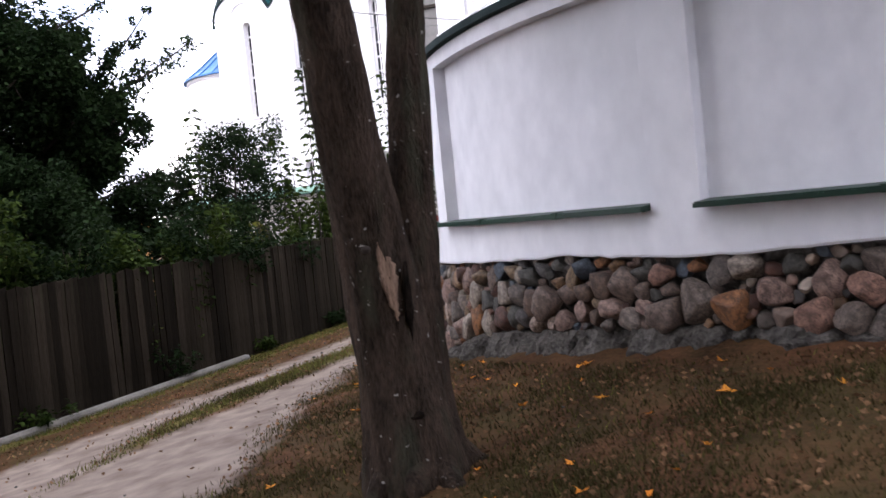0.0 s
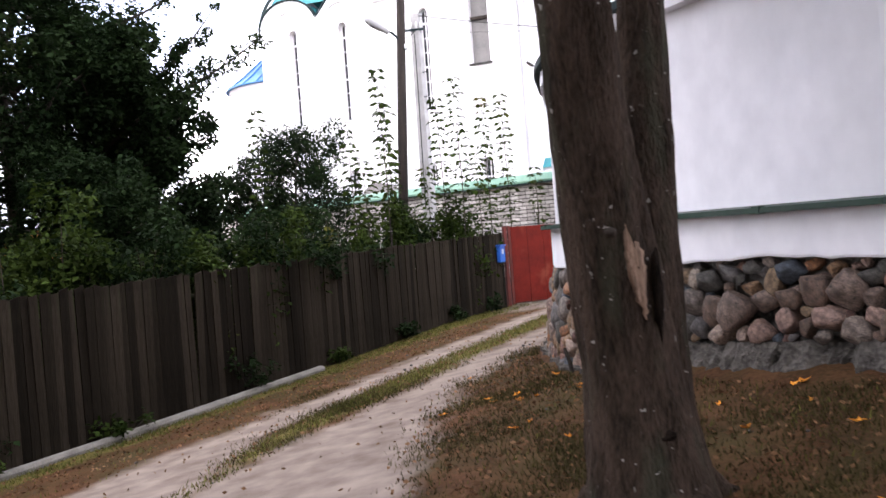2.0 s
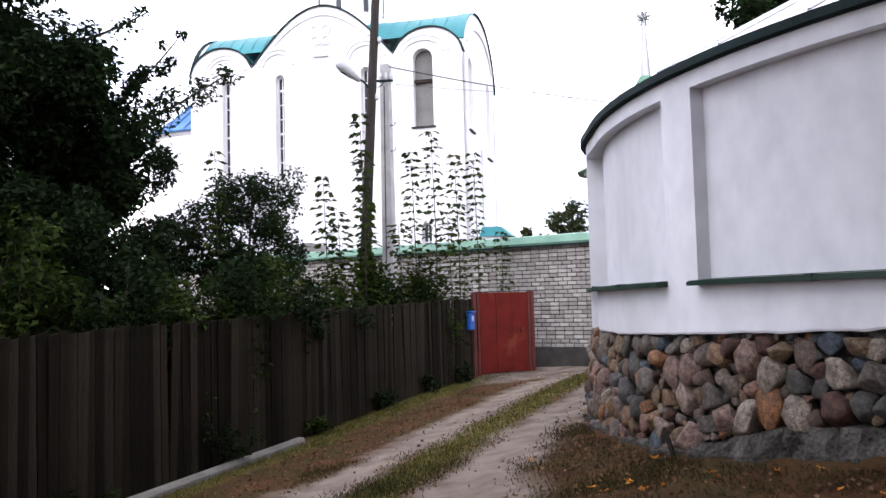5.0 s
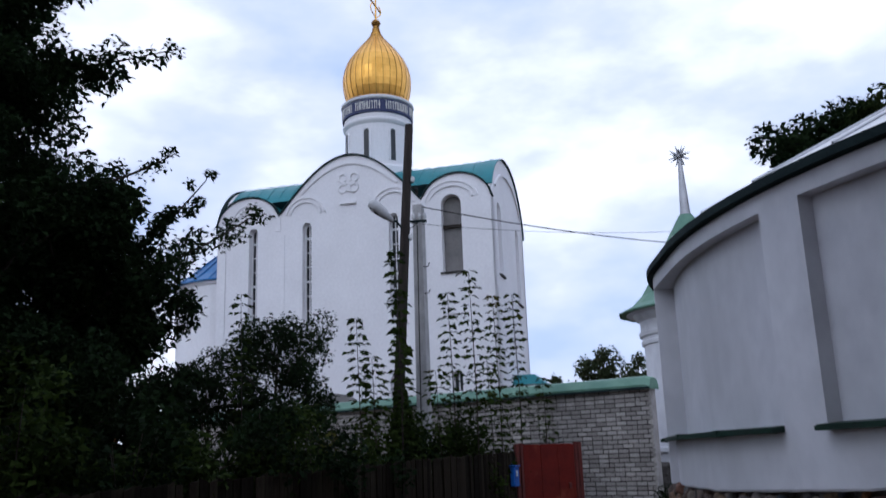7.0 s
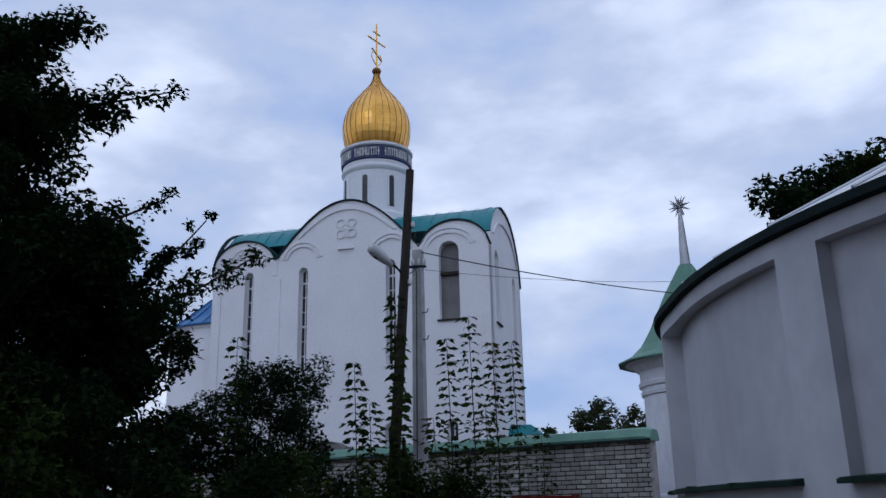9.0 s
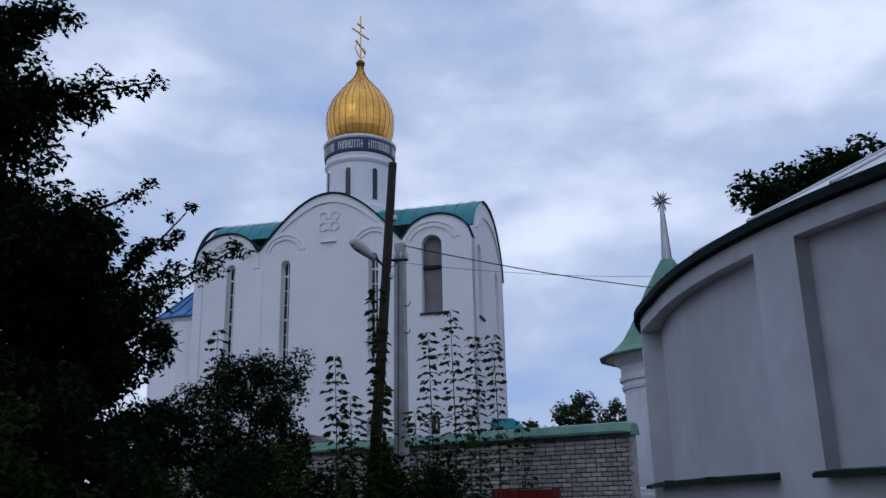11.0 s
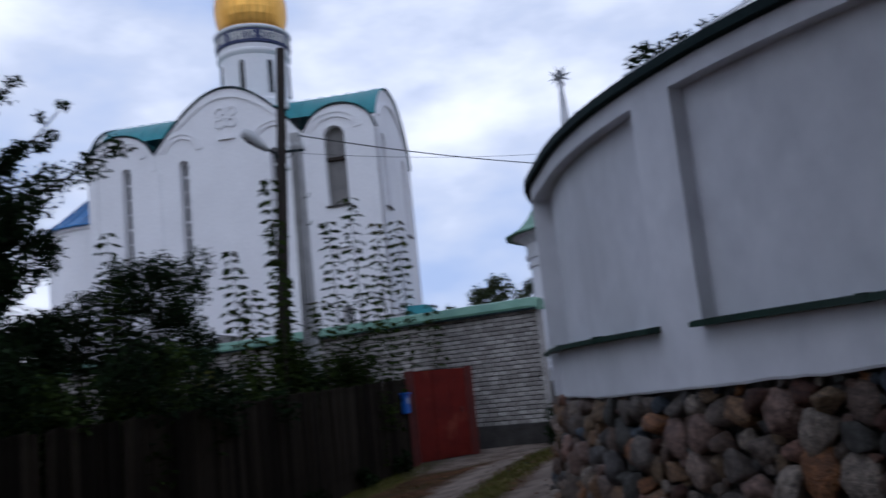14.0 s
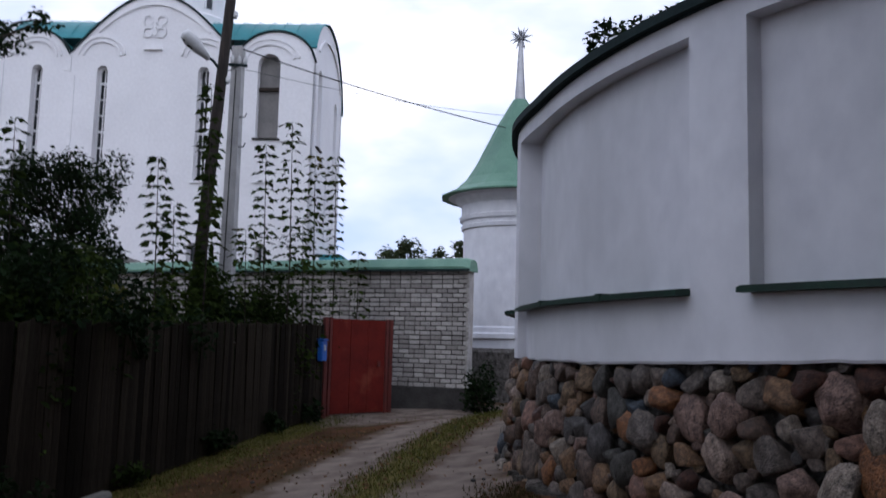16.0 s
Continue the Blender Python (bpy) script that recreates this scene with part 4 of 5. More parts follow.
conc = thing("concrete_pole", "grey square concrete utility pole with insulators", "pole", pose(-0.07, 0, 0))
cb = bmesh.new()
bmesh.ops.create_cone(cb, segments=4, radius1=0.24, radius2=0.17, depth=9.0, cap_ends=True, matrix=Matrix.Translation((-4.90, 25.95, 3.3)) @ Matrix.Rotation(radians(30), 4, "Z"))
part("shaft", cb, PALE_CONCRETE, conc)
part("cross_arm", box(-5.2, -4.68, 25.80, 25.85, 7.30, 7.36), DARK_METAL, conc)
for dx in (-0.22, -0.08, 0.08, 0.22):
    part("insulator", lathe([(0.02, 7.36), (0.05, 7.42), (0.045, 7.5), (0.015, 7.56)], 8, cx=-4.95 + dx, cy=25.82), PORCELAIN, conc)
for z in (6.1, 5.4):
    part("hook", tube([(-4.85, 25.85, z), (-4.68, 25.78, z), (-4.64, 25.78, z + 0.1)], [0.015] * 3, 5), DARK_METAL, conc)


def wire(a, b, sag, r, label):
    pts = [Vector(a).lerp(Vector(b), k / 24) - Vector((0, 0, sag * 4 * (k / 24) * (1 - k / 24))) for k in range(25)]
    tagged(part("overhead_wire", tube(pts, [r] * 25, 5), CABLE), label, "wire")


wire((-4.86, 25.84, 7.72), (2.45, 29.4, 7.24), 0.10, 0.016, "black overhead cable sagging from the concrete pole")
wire((-4.86, 25.86, 7.26), (2.45, 29.6, 7.66), 0.12, 0.006, "thin overhead wire strung from the concrete pole")
wire((-5.22, 24.9, 6.9), (-4.98, 25.82, 7.3), 0.05, 0.012, "short slack cable between the two poles")
wire((-5.0, 25.78, 7.2), (-5.04, 25.74, 2.2), 0.0, 0.014, "black cable running down the concrete pole")


# ---- trees ----
def bark_trunk(points, radii, n=40, rough=0.03, seed=0):
    """A thick trunk with ribbed bark."""
    bm = bmesh.new()
    pts = [Vector(p) for p in points]
    fine, rad = [], []
    steps = 14
    for i in range(len(pts) - 1):
        for k in range(steps):
            t = k / steps
            p0, p1, p2, p3 = pts[max(i - 1, 0)], pts[i], pts[i + 1], pts[min(i + 2, len(pts) - 1)]
            fine.append(0.5 * ((2 * p1) + (p2 - p0) * t + (2 * p0 - 5 * p1 + 4 * p2 - p3) * t * t + (3 * p1 - p0 - 3 * p2 + p3) * t ** 3))
            rad.append(radii[i] + (radii[i + 1] - radii[i]) * t)
    rings = []
    for p, r in zip(fine, rad):
        ring = []
        for k in range(n):
            a = 2 * math.pi * k / n
            d = Vector((math.cos(a), math.sin(a), 0))
            w = noise.noise(Vector((d.x * 5 + seed, d.y * 5, p.z * 1.1))) * rough + noise.noise(Vector((d.x * 12 + seed, d.y * 12, p.z * 4))) * rough * 0.5
            ring.append(bm.verts.new(p + d * (r + w)))
        rings.append(ring)
    for a, b in zip(rings, rings[1:]):
        for k in range(n):
            bm.faces.new((a[k], a[(k + 1) % n], b[(k + 1) % n], b[k]))
    bm.faces.new(rings[-1])
    return bm


near = thing("twin_trunk_tree", "rough-barked twin-trunk tree with a pale bark scar", "tree")
gz = ground_z(-0.35, 6.3)
part("trunk", bark_trunk([(-0.46, 6.33, gz - 0.35), (-0.49, 6.33, gz + 0.05), (-0.55, 6.33, 0.45), (-0.625, 6.30, 1.15), (-0.71, 6.20, 2.0), (-0.755, 6.10, 2.7), (-0.95, 5.95, 4.5), (-1.25, 5.9, 7.2)], [0.48, 0.385, 0.285, 0.262, 0.215, 0.20, 0.18, 0.12], seed=1), BARK, near, smooth=True)
part("trunk", bark_trunk([(-0.40, 6.40, gz - 0.2), (-0.415, 6.42, 0.35), (-0.40, 6.48, 1.1), (-0.36, 6.57, 2.0), (-0.333, 6.65, 2.7), (-0.2, 6.8, 4.5), (0.15, 7.0, 7.0)], [0.29, 0.20, 0.172, 0.15, 0.138, 0.11, 0.07], 28, seed=5), BARK, near, smooth=True)


def crown_points(g, clumps, per):
    return np.concatenate([clump(g, c, r, int(per * (r if np.isscalar(r) else np.mean(r)) ** 2)) for c, r in clumps])


def tree(name, label, base, height, spread, n_limbs, per, leaf, mat, seed, low=0.3, trunk_r=0.16, group="", lean=(0, 0)):
    """A tapered trunk, limbs that fork, and a ragged crown of leaves in clumps along the limbs."""
    g = np.random.default_rng(seed)
    ob = thing(name, label, "tree" if "tree" in name else "bush", None, group)
    b = Vector(base)
    top = b + Vector((lean[0], lean[1], height * 0.92))
    spine = [b + Vector((0, 0, -0.3)), b.lerp(top, 0.3) + Vector((g.normal() * 0.1, g.normal() * 0.1, 0)), b.lerp(top, 0.65) + Vector((g.normal() * 0.2, g.normal() * 0.2, 0)), top]
    part("trunk", tube(spine, [trunk_r, trunk_r * 0.75, trunk_r * 0.45, trunk_r * 0.12], 9), DARK_BARK, ob, smooth=True)
    pts = []
    for i in range(n_limbs):
        k = low + (0.97 - low) * (i + g.random()) / n_limbs
        p0 = b.lerp(top, k)
        a = i * 2.4 + g.normal() * 0.4
        reach = spread * (1.05 - 0.75 * max(0, (k - 0.45) / 0.55) ** 1.4) * (0.65 + 0.45 * g.random())
        d = Vector((math.cos(a), math.sin(a), 0.25 + 0.45 * g.random()))
        p1 = p0 + d * reach * 0.55 + Vector((0, 0, 0.1))
        p2 = p0 + d * reach
        part("limb", tube([p0, p1, p2], [trunk_r * 0.35, trunk_r * 0.2, 0.012], 5), DARK_BARK, ob)
        for j in range(5):
            q = p0.lerp(p2, 0.35 + 0.17 * j) + Vector(g.normal(size=3) * 0.22 * spread / 2.2)
            r = (0.30 + 0.30 * g.random()) * spread / 2.4
            pts.append((np.array(q), r))
    leaves("crown", crown_points(g, pts, per), leaf, mat, ob, seed=seed)
    return ob


def branch(ob, a, b, sag, per, leaf, seed, r=0.3):
    """A long leafy bough that reaches out of a tree."""
    g = np.random.default_rng(seed)
    a, b = Vector(a), Vector(b)
    pts = [a.lerp(b, k / 6) + Vector((0, 0, -sag * math.sin(math.pi * k / 6))) for k in range(7)]
    part("limb", tube(pts, [0.05 - 0.006 * k for k in range(7)], 5), DARK_BARK, ob)
    cl_ = [(np.array(a.lerp(b, k)) + g.normal(size=3) * 0.12 + np.array([0, 0, -sag * math.sin(math.pi * k)]), r * (1.3 - 0.8 * k) * (0.7 + 0.5 * g.random())) for k in np.linspace(0.1, 1.0, 11)]
    leaves("bough_leaves", crown_points(g, cl_, per), leaf, LEAF_DARK, ob, seed=seed)


def bush(name, label, centre, r, per, leaf, mat, seed, group=""):
    """A many-stemmed shrub of ragged leafy shoots."""
    g = np.random.default_rng(seed)
    ob = thing(name, label, "bush", None, group)
    c = Vector(centre)
    gz0 = ground_z(c.x, c.y)
    pts = []
    for i in range(9):
        a = g.random() * 6.28
        tip = c + Vector((math.cos(a) * r[0] * g.random(), math.sin(a) * r[1] * g.random(), r[2] * (0.45 + 0.65 * g.random())))
        root = Vector((c.x + g.normal() * 0.15, c.y + g.normal() * 0.15, gz0 - 0.1))
        part("stem", tube([root, root.lerp(tip, 0.5) + Vector((0, 0, 0.1)), tip], [0.025, 0.016, 0.006], 5), DARK_BARK, ob)
        for k in (0.25, 0.45, 0.65, 0.85, 1.0):
            q = root.lerp(tip, k) + Vector(g.normal(size=3) * 0.18)
            pts.append((np.array(q), (0.22 + 0.26 * g.random()) * r[0] / 1.0))
    leaves("crown", crown_points(g, pts, per), leaf, mat, ob, seed=seed)
    return ob


# crown of the near tree, far above the path
g = np.random.default_rng(77)
limb_ends = []
for i in range(14):
    a = i * 2.4
    p0 = Vector((-1.0 + 0.05 * i, 6.0 + 0.06 * i, 4.6 + 0.18 * i))
    p2 = p0 + Vector((math.cos(a) * 3.0, math.sin(a) * 3.0, 1.1 + 0.8 * g.random()))
    part("limb", tube([p0, p0.lerp(p2, 0.5) + Vector((0, 0, 0.25)), p2], [0.08, 0.05, 0.015], 6), BARK, near)
    limb_ends += [(np.array(p0.lerp(p2, k) + Vector(g.normal(size=3) * 0.35)), 0.75) for k in (0.4, 0.6, 0.8, 1.0)]
leaves("crown", crown_points(g, limb_ends, 380), 0.15, LEAF_DARK, near, seed=78)

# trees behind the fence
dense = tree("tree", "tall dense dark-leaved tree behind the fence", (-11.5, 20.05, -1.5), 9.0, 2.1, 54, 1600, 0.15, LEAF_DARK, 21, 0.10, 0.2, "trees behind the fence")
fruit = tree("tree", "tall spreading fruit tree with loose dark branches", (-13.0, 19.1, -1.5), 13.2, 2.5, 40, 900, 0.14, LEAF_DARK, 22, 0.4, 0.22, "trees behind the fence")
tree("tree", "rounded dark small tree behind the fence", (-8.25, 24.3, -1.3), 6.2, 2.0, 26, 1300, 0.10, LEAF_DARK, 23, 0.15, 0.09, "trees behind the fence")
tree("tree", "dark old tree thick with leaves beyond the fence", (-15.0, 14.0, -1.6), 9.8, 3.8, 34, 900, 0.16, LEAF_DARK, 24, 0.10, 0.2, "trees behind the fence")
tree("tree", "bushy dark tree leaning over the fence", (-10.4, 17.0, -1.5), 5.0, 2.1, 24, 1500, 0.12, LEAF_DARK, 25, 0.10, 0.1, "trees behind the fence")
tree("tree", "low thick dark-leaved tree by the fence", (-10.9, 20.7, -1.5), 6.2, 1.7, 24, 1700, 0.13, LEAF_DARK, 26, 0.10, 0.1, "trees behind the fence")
branch(fruit, (-12.6, 19.3, 9.0), (-9.65, 20.75, 10.05), 0.1, 900, 0.14, 501, 0.42)
branch(fruit, (-12.6, 19.3, 8.2), (-10.9, 20.2, 9.3), -0.2, 900, 0.14, 502, 0.6)
branch(fruit, (-12.8, 19.2, 10.2), (-11.3, 19.9, 11.1), -0.2, 900, 0.14, 503, 0.5)
branch(dense, (-11.0, 20.3, 4.8), (-7.9, 21.3, 6.5), 0.2, 1100, 0.12, 504, 0.48)
branch(dense, (-10.6, 20.4, 5.2), (-9.1, 21.2, 7.2), 0.1, 3200, 0.12, 505, 0.2)
branch(dense, (-11.2, 20.2, 3.6), (-9.9, 20.8, 4.7), 0.1, 900, 0.12, 506, 0.34)
branch(dense, (-11.4, 20.2, 6.8), (-9.6, 20.8, 7.7), 0.1, 700, 0.12, 507, 0.3)
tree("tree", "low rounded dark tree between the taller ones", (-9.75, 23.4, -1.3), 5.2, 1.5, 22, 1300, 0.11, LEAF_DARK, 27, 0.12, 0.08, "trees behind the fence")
hg = np.random.default_rng(31)
for i, s in enumerate(np.arange(6.5, total - 0.6, 0.95)):
    x, y, z, a = fence_at(s)
    o = 0.75 + 0.5 * hg.random()
    h = (2.5 if s < 14 else 2.05) + 0.8 * hg.random()
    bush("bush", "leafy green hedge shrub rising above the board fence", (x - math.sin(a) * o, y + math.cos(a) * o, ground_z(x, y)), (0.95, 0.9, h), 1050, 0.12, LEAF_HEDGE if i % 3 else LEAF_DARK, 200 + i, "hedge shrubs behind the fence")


bush("bush", "low dark shrub in the corner by the brick wall", (0.80, 24.95, -0.4), (0.5, 0.4, 0.7), 900, 0.10, LEAF_DARK, 299)
wg = np.random.default_rng(61)
for i, (x, y, h, r) in enumerate([(-6.42, 15.25, 0.62, 0.34), (-5.5, 17.3, 0.28, 0.22), (-4.6, 19.6, 0.35, 0.25), (-7.6, 12.8, 0.3, 0.25), (-3.75, 21.6, 0.3, 0.22), (-8.6, 10.9, 0.4, 0.3), (-3.1, 23.2, 0.35, 0.25)]):
    weed = thing("weed", "low dark leafy weed at the foot of the fence", "weed", None, "weeds along the fence")
    gz0 = ground_z(x, y)
    tips = [(x + wg.normal() * r * 0.5, y + wg.normal() * r * 0.5, gz0 + h * (0.4 + 0.6 * wg.random())) for k in range(9)]
    for tpt in tips[:5]:
        part("stem", tube([(x, y, gz0 - 0.05), tpt], [0.008, 0.003], 4), DARK_BARK, weed)
    leaves("foliage", np.concatenate([clump(wg, t_, 0.13, 26) for t_ in tips]), 0.10, LEAF_HEDGE if i % 2 else LEAF_DARK, weed, seed=700 + i, droop=0.1)
creeper = thing("creeper", "dark creeper hanging over the fence top", "creeper")
cpts = []
for k in range(14):
    q = np.array([-5.68 + 0.05 * k * 0.4, 17.0 + 0.09 * k * 0.5, 1.22 - 0.035 * k])
    cpts.append((q + wg.normal(size=3) * 0.08, 0.14))
part("stem", tube([(-5.95, 17.3, 1.25), (-5.6, 17.05, 1.22), (-5.45, 17.3, 0.75)], [0.012, 0.01, 0.004], 5), DARK_BARK, creeper)
leaves("foliage", crown_points(wg, cpts, 1500), 0.10, LEAF_DARK, creeper, seed=720)


def sapling(base, top, label, seed, tiers=15, size=0.16, wide=1.0):
    """A thin upright shoot with paired drooping leaves in tiers."""
    g = np.random.default_rng(seed)
    ob = thing("sapling", label, "sapling", None, "saplings behind the fence")
    b, t = Vector(base), Vector(top)
    mid = b.lerp(t, 0.55) + Vector((0.05, 0, 0))
    part("stem", tube([b, mid, t], [0.022, 0.014, 0.005], 6), DARK_BARK, ob)
    pts, ways = [], []
    for i in range(tiers):
        k = 0.25 + 0.75 * i / (tiers - 1)
        p0 = b.lerp(mid, k / 0.55) if k < 0.55 else mid.lerp(t, (k - 0.55) / 0.45)
        w = wide * (0.30 - 0.16 * k) * (0.65 + 0.6 * g.random())
        a0 = g.random() * 6.28
        for q in range(4):
            a = a0 + q * 1.571 + g.normal() * 0.3
            d = np.array([math.cos(a), math.sin(a), 0.0])
            for rr, turn in ((0.25, 0.5), (0.6, -0.5), (1.0, 0.0)):
                if g.random() < 0.85:
                    pts.append(np.array(p0) + d * w * rr + np.array([0, 0, 0.03 - 0.05 * rr]))
                    ways.append((math.cos(a + turn), math.sin(a + turn), -0.35 + 0.2 * g.normal()))
    leaves("foliage", np.array(pts), size, LEAF_HEDGE, ob, seed=seed, narrow=0.62, ways=ways)
    return ob


SAP = "slender upright sapling with tiers of drooping leaves"
for i, (x, y, zt, wide) in enumerate([(-3.66, 23.0, 5.33, 1.25), (-4.16, 23.2, 4.88, 0.9), (-3.14, 24.5, 5.0, 0.8), (-2.66, 25.05, 5.12, 0.75), (-5.04, 20.5, 5.25, 0.8), (-5.83, 20.5, 3.95, 0.85), (-5.55, 20.6, 3.2, 1.0), (-8.6, 22.2, 4.85, 1.0), (-4.45, 22.6, 3.1, 1.3), (-5.1, 21.3, 4.55, 0.7), (-3.35, 24.0, 3.5, 1.35)]):
    sapling((x + 0.04, y, ground_z(x, y) - 0.1), (x, y, zt), SAP, 400 + i, 25, wide=wide)
sapling((-1.97, 26.85, 0.4), (-1.94, 26.8, 3.2), "thin leafy sapling growing against the brick wall", 430, 12, 0.15)

# trees beyond
tree("tree", "dark broad tree rising behind the round tower", (9.3, 33.2, -0.4), 13.3, 4.2, 30, 520, 0.24, LEAF_DARK, 51, 0.3, 0.25, "far trees")
tree("tree", "dark tree behind the tower roof", (13.2, 31.5, -0.4), 14.0, 4.2, 26, 420, 0.24, LEAF_DARK, 52, 0.3, 0.25, "far trees")
for i, (x, y, h, sp) in enumerate([(6.6, 84, 11.4, 3.2), (3.2, 86, 9.6, 2.2), (10.5, 86, 10.6, 3.0), (14, 90, 11.5, 3.5), (-0.5, 92, 9.4, 2.4)]):
    tree("tree", "distant autumn-brown tree beyond the wall", (x, y, -0.6), h, sp, 16, 200, 0.35, LEAF_FAR, 60 + i, 0.2, 0.2, "far trees")
tree("tree", "dark tree standing behind the church apse", (-20.9, 62, -0.6), 16.8, 3.4, 20, 260, 0.3, LEAF_DARK, 71, 0.3, 0.25, "far trees")
# unseen trees added behind the walker to shade the lane and the tower
for i, (x, y, h, sp) in enumerate([(-3.5, -5.5, 14, 4.8), (0.5, -9, 15, 5.0), (14, -9, 14, 5.0), (-10.5, -3, 13, 4.8), (0, -13, 17, 6.0), (-8, -12, 16, 5.5), (9, -10, 16, 5.5)]):
    tree("tree", "tall unseen dark-leaved tree added to shade the lane", (x, y, ground_z(x, y)), h, sp, 30, 420, 0.26, LEAF_DARK, 90 + i, 0.15, 0.25, "lane trees")

# ochre house glimpsed through the leaves
house = thing("house", "small ochre house with a grey gable roof behind the trees", "house", pose(-22.5, 38, -1.2, 0, 0, 20))
part("wall", box(-4, 4, -3, 3, -0.4, 4.2), OCHRE, house)
rb = bmesh.new()
hv = [rb.verts.new(v) for v in ((-4.4, -3.4, 4.1), (4.4, -3.4, 4.1), (4.4, 3.4, 4.1), (-4.4, 3.4, 4.1), (-4.4, 0, 6.6), (4.4, 0, 6.6))]
for f in ((0, 1, 5, 4), (2, 3, 4, 5), (0, 4, 3), (1, 2, 5), (0, 3, 2, 1)):
    rb.faces.new([hv[k] for k in f])
part("roof", rb, TIN, house)
for x in (-2.2, 0.2, 2.4):
    w = part("window", box(x - 0.45, x + 0.45, -3.03, -2.97, 1.2, 2.6), GLASS, house)
    part("frame", box(x - 0.52, x + 0.52, -3.06, -3.031, 2.6, 2.7), CHURCH_WHITE, w)

for i, (a, ln) in enumerate(((-2.2, 0.55), (-0.9, 0.6), (0.2, 0.5), (-1.5, 0.45), (2.9, 0.5))):
    bx, by = -0.46, 6.34
    gz0 = ground_z(bx, by)
    pts = [(bx + math.cos(a) * 0.22, by + math.sin(a) * 0.22, gz0 + 0.16), (bx + math.cos(a) * 0.4, by + math.sin(a) * 0.4, gz0 + 0.03), (bx + math.cos(a) * ln, by + math.sin(a) * ln, ground_z(bx + math.cos(a) * ln, by + math.sin(a) * ln) - 0.05)]
    part("root", tube(pts, [0.13, 0.085, 0.03], 10), BARK, near, smooth=True)

# scar, lichen and hollow on the near trunk
sc = bmesh.new()
srings = []
for i in range(25):
    k = i / 24
    z = 1.37 - 0.53 * k
    half = along(k, [(0, 0.014), (0.12, 0.034), (0.32, 0.062), (0.55, 0.050), (0.8, 0.028), (1.0, 0.006)])
    lo_ = -half + 0.024 * noise.noise(Vector((i * 0.6, 0, 3)))
    hi_ = half + 0.024 * noise.noise(Vector((i * 0.75, 4, 3)))
    cx = -0.548 + 0.075 * k
    row = []
    for u in (0, 0.2, 0.4, 0.6, 0.8, 1):
        w = lo_ + (hi_ - lo_) * u
        rim = 0.022 if u in (0, 1) else 0.0
        row.append(sc.verts.new((cx + w, 6.036 + rim + 0.42 * (w + 0.03) + 0.8 * w * w + 0.02 * (k - 0.5) + 0.014 * noise.noise(Vector((w * 60, z * 4, 2))), z)))
    srings.append(row)
for a, b in zip(srings, srings[1:]):
    for k in range(5):
        sc.faces.new((a[k], a[k + 1], b[k + 1], b[k]))
rs = bmesh.ops.extrude_face_region(sc, geom=sc.faces[:])
for v in [q for q in rs["geom"] if isinstance(q, bmesh.types.BMVert)]:
    v.co.y += 0.12
bmesh.ops.recalc_face_normals(sc, faces=sc.faces)
knot = bmesh.new()
bmesh.ops.create_icosphere(knot, subdivisions=2, radius=0.036, matrix=Matrix.Translation((-0.635, 6.035, 1.33)) @ Matrix.Diagonal((1, 0.7, 0.8, 1)))
part("knot", knot, DARK_BARK, near, smooth=True)
for x, y, z, w, h in ((-0.40, 6.115, 0.98, 0.028, 0.24), (-0.47, 6.065, 0.20, 0.11, 0.035)):
    fl = bmesh.new()
    bmesh.ops.create_icosphere(fl, subdivisions=3, radius=1.0)
    for v in fl.verts:
        v.co *= 1 + 0.45 * noise.noise(v.co * 1.9 + Vector((x * 40, z * 30, 0)))
        v.co = Vector((x + v.co.x * w, y + v.co.y * 0.045, z + v.co.z * h))
    part("bark_hollow", fl, HOLLOW, near, "dark rotten hollow in the bark", smooth=True)
part("bark_scar", sc, SCAR_WOOD, near, "pale torn patch of bare wood", smooth=True)

# ---- ground cover ----
gg = np.random.default_rng(55)


def scatter(n, x0, x1, y0, y1, keep, lift=0.0):
    out = []
    while len(out) < n:
        x, y = gg.uniform(x0, x1), gg.uniform(y0, y1)
        if math.hypot(x - TX, y - TY) < 7.85 or gg.random() > keep(x, y):
            continue
        out.append((x, y, ground_z(x, y) + lift))
    return np.array(out)


def soil_chance(x, y):
    b, gr = track(x, y)
    return (1 - b) * (0.10 + 0.9 * max(0, noise.noise(Vector((x * 0.8, y * 0.8, 12))) + 0.1))


def litter_chance(x, y):
    b, gr = track(x, y)
    return (1 - b) * (0.9 - 0.5 * gr) + 0.04


def tufts(name, label, pts, height, mat, seed):
    g = np.random.default_rng(seed)
    n = len(pts)
    a = g.random(n) * 6.283
    h = height * g.uniform(0.4, 1.3, n)
    side = np.stack([np.cos(a), np.sin(a), np.zeros(n)], 1) * 0.006
    tip = pts + np.stack([np.cos(a + 1.3) * h * 0.6, np.sin(a + 1.3) * h * 0.6, h], 1) * g.uniform(0.6, 1.1, n)[:, None]
    v = np.stack([pts - side, pts + side, tip], 1).reshape(-1, 3)
    ob = part_mesh(name, raw(name, v, np.arange(3 * n).reshape(-1, 3)), mat)
    return tagged(ob, label, "grass", kind="stuff")


tufts("grass", "short dry olive grass along the track and fence", scatter(42000, -10, 3, 5, 25, lambda x, y: track(x, y)[1] ** 1.2 + 0.03 * (1 - track(x, y)[0])), 0.06, GRASS, 5)


tufts("grass", "sparse withered grass on the leaf-strewn bank", scatter(60000, -5, 4.5, 2.5, 14, soil_chance), 0.048, DRY_GRASS, 15)


